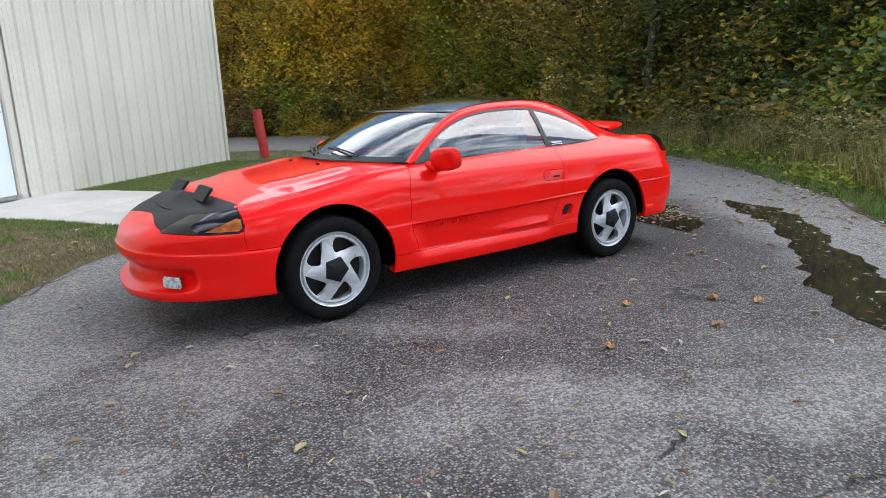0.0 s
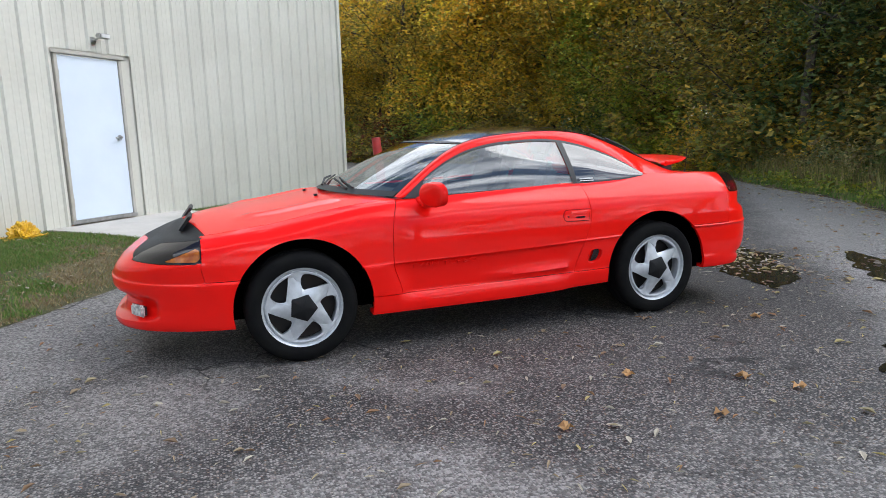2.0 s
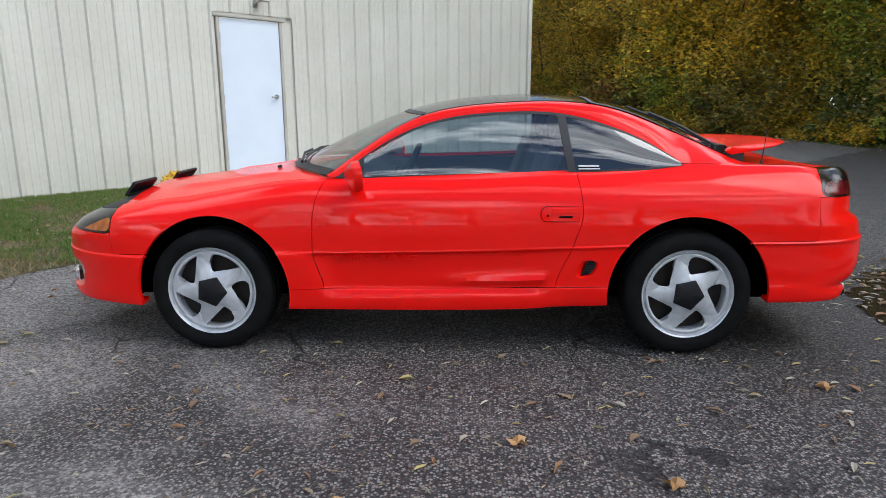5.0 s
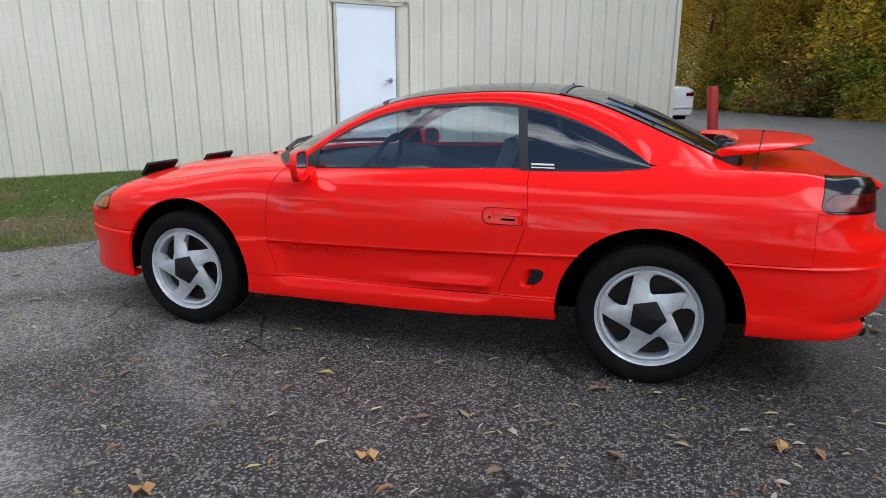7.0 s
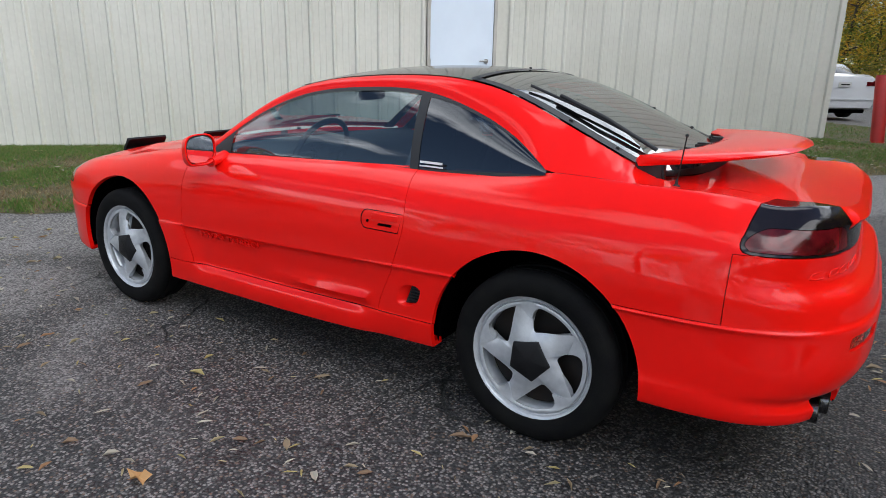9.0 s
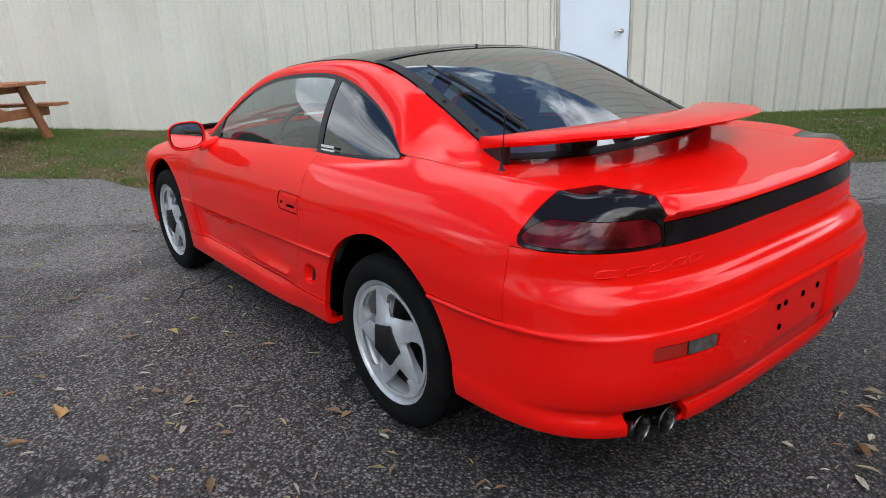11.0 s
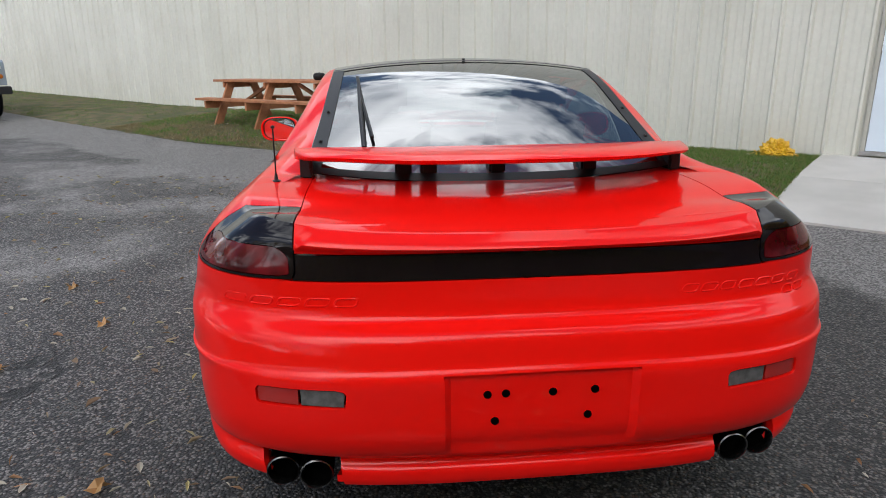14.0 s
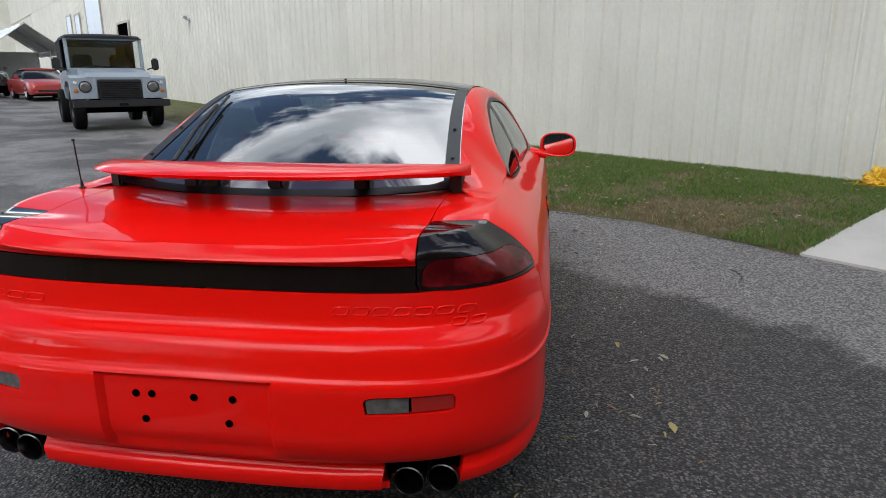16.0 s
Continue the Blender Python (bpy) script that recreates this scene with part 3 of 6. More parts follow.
# rear window frit and trim
part("rear_frit", lift(top_mesh(4.0, 4.42, 6), -.004), BLACK_GLOSS, car, "black band along the rear window", smooth=60)
part("rear_foot", lift(top_mesh(5.92, 6.0, 3), .003), BLACK_TRIM, car, "black trough below the rear window", smooth=60)
for u in (-1, 1):
    part("rear_side_frit", lift(top_mesh(4.02, 6.0, 20, u * .915, u * .995, 3), .0025), BLACK_TRIM, car, "black edge of the rear window", smooth=60)
    part("screen_frit", lift(top_mesh(0.0, 2.0, 16, u * .94, u, 3), -.004), BLACK_TRIM, car, "black edge of the windscreen", smooth=60)
part("roof_seam", lift(top_mesh(3.97, 4.03, 1), .005), BLACK_TRIM, car, "rubber seam", smooth=60)
part("screen_head", lift(top_mesh(1.93, 2.02, 2), .004), BLACK_TRIM, car, "black windscreen head", smooth=60)
part("cowl", lift(top_mesh(-.0, .16, 3), .004), BLACK_TRIM, car, "black cowl panel", smooth=60)
part("notch", rod([(1.985, 0, 1.322), (1.985, 0, 1.336)], .006), BLACK_TRIM, car)


def on_top(t, u, d):
    p = Vector(top_point(t, u))
    return p + Vector((-.3, 0, 1)).normalized() * d if t < 3 else p + Vector((.3, 0, 1)).normalized() * d


for a, b in ((-.55, -.12), (.05, .50)):
    arm = part("wiper", rod([on_top(.10, a, .012), on_top(.22, (a + b) / 2, .03), on_top(.30, b, .025)], .008), BLACK_TRIM, car, "black windscreen wiper", smooth=60)
    part("blade", rod([on_top(.14, a - .06, .014), on_top(.25, a + .1, .014), on_top(.40, b, .014)], .006), BLACK_TRIM, arm, smooth=60)
arm = part("rear_wiper", rod([on_top(5.7, -.70, .02), on_top(5.2, -.745, .03), on_top(4.75, -.775, .026)], .008), BLACK_TRIM, car, "black rear wiper", smooth=60)
part("blade", rod([on_top(5.55, -.66, .016), on_top(4.95, -.75, .016), on_top(4.45, -.80, .016)], .006), BLACK_TRIM, arm, smooth=60)
for u in (-.955, .955):
    for t in (5.05, 5.55):
        q = on_top(t, u, .006)
        part("rubber_stop", box(q.x - .009, q.x + .009, q.y - .006, q.y + .006, q.z - .008, q.z + .002, .003), BLACK_TRIM, car)

# the rear wing
rings = []
for k in range(49):
    y = .648 * math.sin(math.pi / 2 * (k - 24) / 24)
    a = abs(y)
    x0 = float(curve(((0, 2.845), (.3, 2.815), (.5, 2.755), (.62, 2.70), (.648, 2.715)), a))
    x1 = float(curve(((0, 3.195), (.25, 3.165), (.42, 3.095), (.56, 2.965), (.63, 2.82), (.648, 2.735)), a))
    z0, z1 = float(curve(((0, 1.050), (.45, 1.045), (.648, 1.035)), a)), float(curve(((0, 1.072), (.45, 1.066), (.648, 1.045)), a))
    h = .027 * (1 - .25 * (a / .65) ** 2)
    ring = []
    for j in range(14):
        w = 2 * math.pi * j / 14
        c = .5 - .5 * math.cos(w)
        th = h * math.sin(w) * (1.15 - .45 * c)
        ring.append((x0 + (x1 - x0) * c, y, z0 + (z1 - z0) * c + th))
    rings.append(ring)
wing = part("rear_wing", loft(rings), RED, car, "red tail wing on black supports", smooth=50)
for y in (-.30, -.22, 0, .30):
    part("support", box(2.765, 2.835, y - .026, y + .026, .975, 1.050, .008), BLACK_TRIM, wing, "black wing support")
for s in (1, -1):
    part("support", box(2.70, 2.80, s * .605 - .02, s * .605 + .02, .965, 1.035, .008), BLACK_TRIM, wing, "black wing support")

# aerial
aerial = part("aerial", rod([(2.861, -.690, .972), (2.868, -.689, 1.05), (2.876, -.687, 1.135)], .0022), DARK_METAL, car, "thin black aerial")
part("aerial_base", turned([(.0, .0), (.013, 0), (.012, .005), (.006, .008), (.004, .026), (.0, .026)], 16, "z"), BLACK_TRIM, aerial, smooth=50).location = (2.861, -.690, .970)
part("aerial_tip", turned([(.0, -.006), (.006, -.003), (.006, .003), (0, .006)], 10, "z"), BLACK_TRIM, aerial).location = (2.876, -.687, 1.137)

# door mirrors, handles and side ducts
for s in (1, -1):
    rings = []
    for k in range(11):
        t = k / 10
        x = .752 + .062 * t
        w = .104 * math.sin(min(1, t * 1.6 + .30) * math.pi / 2) ** .8
        h = .072 * math.sin(min(1, t * 1.6 + .32) * math.pi / 2) ** .8
        yc, zc = .955 + .015 * t, .930 + .012 * t
        rings.append([(x + .028 * math.cos(q) - .006 * math.sin(q), -s * (yc + w * abs(math.cos(q)) ** .7 * math.copysign(1, math.cos(q))),
                       zc + h * abs(math.sin(q)) ** .7 * math.copysign(1, math.sin(q))) for q in np.linspace(0, 2 * math.pi, 28, endpoint=False)])
    mid = sum((Vector(p) for p in rings[-1]), Vector()) / len(rings[-1])
    for k, back in ((.93, .002), (.90, -.003), (.89, -.012)):
        rings.append([tuple(mid + (Vector(p) - mid) * k + Vector((back, 0, 0))) for p in rings[10]])
    shell = part("door_mirror", loft(rings), RED, car, "red door mirror", smooth=50)
    ring = [Vector(p) for p in rings[-1]]
    mid = sum(ring, Vector()) / len(ring)
    flat = lambda p, k, out: Vector((mid.x - s * .24 * k * (p.y - mid.y) + out, mid.y + k * (p.y - mid.y), mid.z + k * (p.z - mid.z)))
    bm = bmesh.new()
    bm.faces.new([bm.verts.new(flat(p, .995, .004)) for p in ring])
    part("mirror_rim", bm, BLACK_TRIM, shell, "black rim")
    bm = bmesh.new()
    bm.faces.new([bm.verts.new(flat(p, .93, .008)) for p in ring])
    part("mirror_glass", bm, MIRROR, shell, "mirror glass")
    part("mirror_foot", loft([[(.765 + .038 * math.cos(q) + .015 * v, -s * (.80 + .10 * v), .895 + .025 * math.sin(q) - .02 * v) for q in np.linspace(0, 2 * math.pi, 12, endpoint=False)] for v in (0, .5, 1)]), RED, shell, smooth=50)
    # handle
    y0 = flank_y(1.82, .74)
    outline = [(1.735 + .028 * math.cos(q), .742 + .037 * math.sin(q)) for q in np.linspace(math.pi / 2, 1.5 * math.pi, 9)] + [(1.895, .705), (1.910, .779)]

    def plate(pts, out, thick, bevel=.002):
        bm = bmesh.new()
        f = bm.faces.new([bm.verts.new((x, s * (flank_y(x, z) - out), z)) for x, z in pts])
        e = bmesh.ops.extrude_face_region(bm, geom=[f])
        bmesh.ops.translate(bm, vec=(0, -s * thick, 0), verts=[v for v in e["geom"] if isinstance(v, bmesh.types.BMVert)])
        bmesh.ops.recalc_face_normals(bm, faces=bm.faces)
        if bevel:
            bmesh.ops.bevel(bm, geom=bm.edges, offset=bevel, segments=1, affect="EDGES", clamp_overlap=True)
        return bm

    ring = [(x, s * (flank_y(x, z) - .0005), z) for x, z in outline + outline[:1]]
    handle = part("door_handle", plate([(1.757, .743), (1.888, .746), (1.893, .771), (1.765, .771)], .001, .005, .002), RED, car, "red flush door handle")
    part("handle_outline", rod(ring, .0020, 6), SHADOW_BLACK, handle, "dark gap round the handle")
    # No hollow is cut; a flat black plate paints the pocket's shade
    part("handle_pocket", plate([(1.792, .724), (1.862, .724), (1.866, .735), (1.802, .734)], .002, .0012, 0), SHADOW_BLACK, handle, "black plate for the shade in the pocket")
    part("key_lock", plate([(1.742 + .006 * math.cos(q), .735 + .006 * math.sin(q)) for q in np.linspace(0, 5.5, 8)], .0, .002, 0), SHADOW_BLACK, handle)
    # air duct before the rear wheel

    def duct_ring(k, sink, c0=-1.0):
        """A ring round the duct, k of its mouth's size, deeper towards the rear."""
        pts = []
        for q in np.linspace(0, 2 * math.pi, 36, endpoint=False):
            c, d = (math.copysign(abs(f) ** .8, f) * k for f in (math.cos(q), math.sin(q)))
            c = max(c, c0)
            z = .462 + .047 * d
            pts.append((1.946 + .052 * c + .38 * (z - .462), s * (-.916 + sink * (.12 + .88 * float(blend(-.9, .25, c)))), z))
        return pts

    duct = part("side_duct", loft([duct_ring(k, d) for k, d in ((1.09, .004), (1.0, .005), (.95, .012), (.86, .040), (.5, .052), (.02, .055))], caps=False), RED, car, "red scoop of the side air duct", smooth=60)
    part("duct_grille", loft([duct_ring(k, d, -.18) for k, d in ((.93, .034), (.84, .030), (.02, .030))], caps=False), BLACK_TRIM, duct, "black duct grille")
    for k in range(6):
        zc = .430 + .0125 * k
        xa, xb = 1.942 + .38 * (zc - .462), 1.980 + .38 * (zc - .462)
        y0, y1 = sorted((-s * .893, -s * .886))
        part("slat", box(xa, xb, y0, y1, zc - .002, zc + .003, .001), BLACK_GLOSS, duct)

# raised lettering on the door, and plain raised bars for the maker's marks
words = bpy.data.curves.new("lettering", "FONT")
words.body, words.size, words.extrude, words.align_x = "TWIN TURBO", .048, .003, "LEFT"
words.materials.append(RED)
text = new("lettering", words)
text.scale = (1.45, .8, 1)
y_a, y_b = flank_y(.66, .509), flank_y(1.04, .514)
lean = math.atan2(flank_y(.85, .500) - flank_y(.85, .522), .022)
text.matrix_world = Matrix.Translation((.655, y_a - .007, .496)) @ Matrix.Rotation(math.atan2(y_b - y_a, .38), 4, "Z") @ Euler((radians(90) + lean, radians(-.8), 0)).to_matrix().to_4x4() @ Matrix.Diagonal((1.45, .8, 1, 1))
text.parent = car
tagged(text, "raised red lettering")


def mark(y, w, z, h):
    """A raised rounded outline on the tail."""
    ring = []
    for q in np.linspace(0, 2 * math.pi, 25):
        c, d = (math.copysign(abs(f) ** .45, f) for f in (math.cos(q), math.sin(q)))
        yy, zz = y + w / 2 * c + .25 * h * d, z + h / 2 * d
        ring.append((tail_skin(yy, zz) - .0005, yy, zz))
    part("raised_mark", rod(ring, .0026, 6), RED, car, smooth=60)


for k in range(5):
    mark(-.742 + .069 * k, .054, .764, .020)
for k in range(7):
    mark(.395 + .052 * k, .040, .768, .020)
for k in range(2):
    mark(.69 + .045 * k, .034, .737, .018)

# tail: reflectors, plate holes, exhausts and lower lip gap
for s in (1, -1):
    for y, x in ((.562, 3.395), (.650, 3.370)):
        pipe = part("exhaust_tip", turned([(.036, -.16), (.043, -.15), (.043, 0), (.040, .003), (.037, -.002), (.036, -.12)], 28, "y"), SOOTY, car, "sooty chromed exhaust tip", smooth=40)
        pipe.matrix_local = Matrix.Translation((x, s * y, .300)) @ Matrix.Rotation(radians(-90), 4, "Z")
        # Black disc stands in for the shade deeper in the pipe
        part("pipe_mouth", turned([(.0, -.045), (.037, -.035)], 20, "y"), SHADOW_BLACK, pipe)
# Screw holes are raised black discs, the shade inside put into their colour
for y, z in ((-.135, .549), (-.09, .55), (.026, .548), (.131, .549), (-.116, .477), (.116, .481)):
    h = part("plate_hole", turned([(0, .001), (.007, .001), (.010, 0), (.010, -.01)], 14, "y"), SHADOW_BLACK, car)
    h.matrix_local = Matrix.Translation((tail_x(y, z) + .003, y, z)) @ Matrix.Rotation(radians(-90), 4, "Z")
part("plate_clip", box(3.472, 3.478, .080, .098, .540, .558, .001), CHROME, car)

# nose: fog lamps, intake slats, bra flaps
for s in (1, -1):
    m = Matrix.Translation((-.868, s * .585, .345)) @ Matrix.Rotation(radians(s * -32), 4, "Z")
    fog = part("fog_lamp", box(-.024, -.002, -.062, .062, -.030, .030, .006, m), BLACK_TRIM, car, "rectangular fog lamp")
    part("lens", box(-.036, -.01, -.066, .066, -.034, .034, .010, m), LENS_CLEAR, fog, "clear fog lamp lens")
    for y0, y1 in (((-.47, -.20),) if s > 0 else ((.11, .40),)):
        flap = part("bra_flap", loft([[(-.640, y, .772), (-.628, y, .766), (-.560 - d, y, .842 - d), (-.566 - d, y, .852 - d), (-.580, y, .850)] for y, d in ((y0, .008), (y0 + .012, .001), ((y0 + y1) / 2, 0), (y1 - .012, .001), (y1, .008))]), BLACK_VINYL, car, "raised black bra flap", smooth=25)
        part("flap_hinge", rod([(-.622, y0 + .01, .774), (-.622, y1 - .01, .774)], .010), BLACK_VINYL, flap)
for z in (.315, .355, .395):
    part("intake_slat", rod([(-.985 + .62 * (y / .9) ** 2, y, z) for y in np.linspace(-.48, .48, 15)], .010), RED if z != .355 else SHADOW_BLACK, car)
for s in (1, -1):
    part("washer_jet", box(.20, .225, s * .25 - .012, s * .25 + .012, .912, .926, .004), BLACK_TRIM, car)

# wheels
SIL = .232


def spoke_disc():
    """The cast face: five swept blades with fin-shaped openings between them."""
    bm = bmesh.new()
    rings = {}
    p0, p1 = (.845, 0.0), (.43 * math.cos(radians(51)), .43 * math.sin(radians(51)))
    dx, dy = p1[0] - p0[0], p1[1] - p0[1]
    mid = .645
    for sec in range(5):
        for k in range(97):
            d = .75 * k
            al = radians(39 + d + 72 * sec)
            ca, sa = math.cos(radians(d)), math.sin(radians(d))
            line = (p0[0] * dy - p0[1] * dx) / (ca * dy - sa * dx)
            if d <= 52.5:  # the opening: pointed at the rim, rounded at the other end
                shut = math.sqrt(max(0, 1 - (max(0, d - 39.75) / 12.75) ** 2.4))
                rin, rout = mid - (mid - line) * shut if line < mid else line, mid + (.850 - mid) * shut
            else:
                rin = mid + (.845 - mid) * float(blend(52.5, 72, d))
                rout = rin + .004
            rout = max(rout, rin + .004)
            swirl = .010 * float(blend(4, 30, d) * blend(70, 48, d))
            col = []
            for n, r in enumerate((*np.linspace(.25, rin, 8), *np.linspace(rout, .915, 4))):
                dish = -.016 * (1 - r) - .006 * math.exp(-((r - .89) / .04) ** 2)
                if n < 8:
                    dish += swirl * (n / 7) ** 2 - .010 * (1 - float(blend(.30, .62, r)))
                col.append(bm.verts.new((SIL * r * math.cos(al), dish, SIL * r * math.sin(al))))
            rings[sec, k] = col
    for sec in range(5):
        for k in range(96):
            a, b = rings[sec, k], rings[sec, k + 1]
            for r in range(11):
                if r == 7 and .75 * k < 52.5:
                    continue
                bm.faces.new((a[r], b[r], b[r + 1], a[r + 1]))
    bmesh.ops.remove_doubles(bm, verts=bm.verts, dist=2e-4)
    bmesh.ops.recalc_face_normals(bm, faces=bm.faces)
    if sum(f.normal.y for f in bm.faces) > 0:
        bmesh.ops.reverse_faces(bm, faces=bm.faces)
    bmesh.ops.solidify(bm, geom=bm.faces[:], thickness=.030)
    return bm


disc = link_mesh("rim_face", spoke_disc(), ALLOY, 35).data
tyre = link_mesh("tyre", turned([(.228, -.085), (.236, -.100), (.262, -.110), (.295, -.108), (.312, -.098), (.323, -.080), (.325, -.060), (.3175, -.058), (.3175, -.052), (.325, -.050),
                                 (.3255, -.012), (.318, -.010), (.318, .010), (.3255, .012), (.325, .07), (.310, .098), (.262, .110), (.232, .09)], 64), TYRE, 30).data
barrel = link_mesh("rim_barrel", turned([(.209, -.078), (.216, -.086), (.2185, -.081), (.223, -.083), (.2255, -.092), (.229, -.096), (.2335, -.098), (.236, -.092), (.234, -.07), (.232, .09), (.215, .09), (.205, .06), (.200, -.05), (.209, -.078)], 64), ALLOY, 35).data
# Brake disc, widened and dark to stand in for shade behind the spokes
brake = link_mesh("brake_disc", turned([(0, -.012), (.075, -.012), (.078, .0), (.198, .0), (.198, .02), (0, .02)], 40), DARK_METAL, 35).data
cap = bmesh.new()
rr = [[(SIL * r * math.cos(radians(a)), y, SIL * r * math.sin(radians(a))) for a in np.arange(0, 360, 6)] for r, y in ((.345, .005), (.34, -.010), (.30, -.016), (.0, -.018))]
for ring in rr:
    for k, p in enumerate(ring):
        g = math.cos(radians(36)) / math.cos(radians((k * 6 - 67) % 72 - 36)) * 1.06
        ring[k] = (p[0] * g, p[1], p[2] * g)
cap = loft(rr, caps=False)
bmesh.ops.remove_doubles(cap, verts=cap.verts, dist=1e-5)
cap = link_mesh("hub_cap", cap, BLACK_VINYL, 40).data
for name in ("rim_face", "tyre", "rim_barrel", "brake_disc", "hub_cap"):
    bpy.data.objects.remove(bpy.data.objects[name])
for x in (0, 2.47):
    for s in (1, -1):
        wheel = new("wheel")
        wheel.parent = car
        tagged(wheel, "silver five-spoke wheel with black hub cap")
        wheel.matrix_local = Matrix.Translation((x, -s * .795, .325)) @ (Matrix() if s > 0 else Matrix.Rotation(math.pi, 4, "Z"))
        for nm, me, y in (("tyre", tyre, 0), ("rim", barrel, 0), ("rim_face", disc, -.082), ("hub_cap", cap, -.098), ("brake_disc", brake, -.02)):
            o = new(nm, me)
            o.parent = wheel
            o.location = (0, y, 0)
        # Liner closes the arch; its near-black colour stands in for the well's shade
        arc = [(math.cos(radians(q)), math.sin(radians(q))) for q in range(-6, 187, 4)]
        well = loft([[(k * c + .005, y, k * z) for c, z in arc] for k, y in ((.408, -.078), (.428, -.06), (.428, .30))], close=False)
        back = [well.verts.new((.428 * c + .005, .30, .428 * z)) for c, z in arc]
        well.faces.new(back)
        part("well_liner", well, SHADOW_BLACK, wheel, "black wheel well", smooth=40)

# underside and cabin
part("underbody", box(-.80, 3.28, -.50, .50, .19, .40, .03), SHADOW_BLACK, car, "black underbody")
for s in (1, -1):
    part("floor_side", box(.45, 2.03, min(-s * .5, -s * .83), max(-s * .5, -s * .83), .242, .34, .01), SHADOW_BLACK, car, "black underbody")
# Added black boxes block the view inside and stand in for shaded hollows
part("nose_block", box(-.80, -.46, -.62, .62, .24, .58, .02), SHADOW_BLACK, car, "added black box standing in for the shade behind the nose")
part("tail_block", box(2.93, 3.30, -.78, .78, .31, .70, .02), SHADOW_BLACK, car, "added black box standing in for the shade behind the tail")
part("cabin_floor", box(.45, 2.03, -.74, .74, .36, .44, .01), INTERIOR, car, "dark cabin floor")
part("firewall", box(.44, .50, -.80, .80, .36, .86, .01), INTERIOR, car)
dash = part("dashboard", loft([[(.36, y, .78), (.36, y, .885), (.72, y, .925 + .02 * math.exp(-((y + .36) / .2) ** 2)), (.93, y, .885 + .05 * math.exp(-((y + .36) / .16) ** 2)), (.98, y, .80), (.95, y, .55)] for y in np.linspace(-.74, .74, 31)]), INTERIOR, car, "dark grey dashboard", smooth=50)
ring = [(.99 + .075 * math.sin(q), -.37 + .185 * math.cos(q), .89 + .165 * math.sin(q)) for q in np.linspace(0, 2 * math.pi, 33)]
steer = part("steering_wheel", rod(ring, .014), INTERIOR, car, "dark steering wheel", smooth=60)
part("steering_hub", box(.96, 1.0, -.43, -.31, .84, .93, .015), INTERIOR, steer)
for q in (0, math.pi, 1.5 * math.pi):
    part("spoke", rod([(.985, -.37, .885), (.99 + .075 * math.sin(q), -.37 + .185 * math.cos(q), .89 + .165 * math.sin(q))], .012), INTERIOR, steer)
for s in (1, -1):
    seat = new("front_seat")
    seat.parent = car
    tagged(seat, "grey cloth front seat")
    y = -s * .37
    part("cushion", box(1.12, 1.62, y - .25, y + .25, .44, .60, .05), SEAT, seat, smooth=60)
    back = Matrix.Translation((1.62, y, .56)) @ Matrix.Rotation(radians(20), 4, "Y")
    part("backrest", box(-.07, .07, -.24, .24, 0, .56, .05, back), SEAT, seat, smooth=60)
    part("headrest", box(-.05, .05, -.13, .13, .57, .73, .04, back), SEAT, seat, smooth=60)
    part("door_card", box(.62, 1.86, min(-s * .74, -s * .77), max(-s * .74, -s * .77), .42, .905, .01), INTERIOR, car, "dark door card")
    part("quarter_card", box(1.86, 2.75, min(-s * .70, -s * .73), max(-s * .70, -s * .73), .775, .925, .01), INTERIOR, car)
part("rear_bench", box(2.05, 2.45, -.48, .48, .44, .62, .04), SEAT, car, "dark rear bench", smooth=60)
part("rear_backrest", box(-.06, .06, -.48, .48, 0, .36, .04, Matrix.Translation((2.45, 0, .55)) @ Matrix.Rotation(radians(25), 4, "Y")), SEAT, car, "dark rear seat back", smooth=60)
part("load_floor", box(2.5, 3.2, -.60, .60, .765, .79, .008), INTERIOR, car)
part("interior_mirror", box(1.02, 1.045, -.11, .11, 1.145, 1.20, .012), BLACK_TRIM, car, "black interior mirror")
part("headliner", lift(top_mesh(2.1, 3.95, 10, -.97, .97), -.012), INTERIOR, car, smooth=60)

# ---- the place ----
WALL_ANGLE, WALL_AT = 47.7, Vector((-1.46, 5.94))
RIB, WALL_END, WALL_TOP = .314, 6.19, 6.4
ALONG = Vector((math.cos(radians(WALL_ANGLE)), math.sin(radians(WALL_ANGLE))))
AWAY = Vector((ALONG.y, -ALONG.x))


def place(s, u):
    """World x, y from the run along the shed's wall and the distance in front of it."""
    p = WALL_AT + ALONG * s + AWAY * u
    return p.x, p.y


def plan(x, y):
    q = Vector((x, y)) - WALL_AT
    return q.dot(ALONG), q.dot(AWAY)


def height(x, y):
    """The ground: flat under the coupe, rising to the shed and slowly along the drive."""
    s, u = plan(x, y)
    a = max(0.0, -(s + 6.3))
    k = min(1.0, max(0.0, (4.2 - u) / 3.4))
    return .045 * min(a, 4) + .021 * min(60, max(0.0, a - 4)) + .19 * k * k * (3 - 2 * k) * (.45 + .55 * float(blend(-16, -10, s)))


def stand(s, u, turn=0.0):
    """A pose on the ground; turn in degrees from the wall's run."""
    x, y = place(s, u)
    return pose(x, y, height(x, y), 0, 0, WALL_ANGLE + turn)


WALL_M = Matrix.Translation((WALL_AT.x, WALL_AT.y, 0)) @ Matrix.Rotation(radians(WALL_ANGLE), 4, "Z")  # x along, -y towards the drive


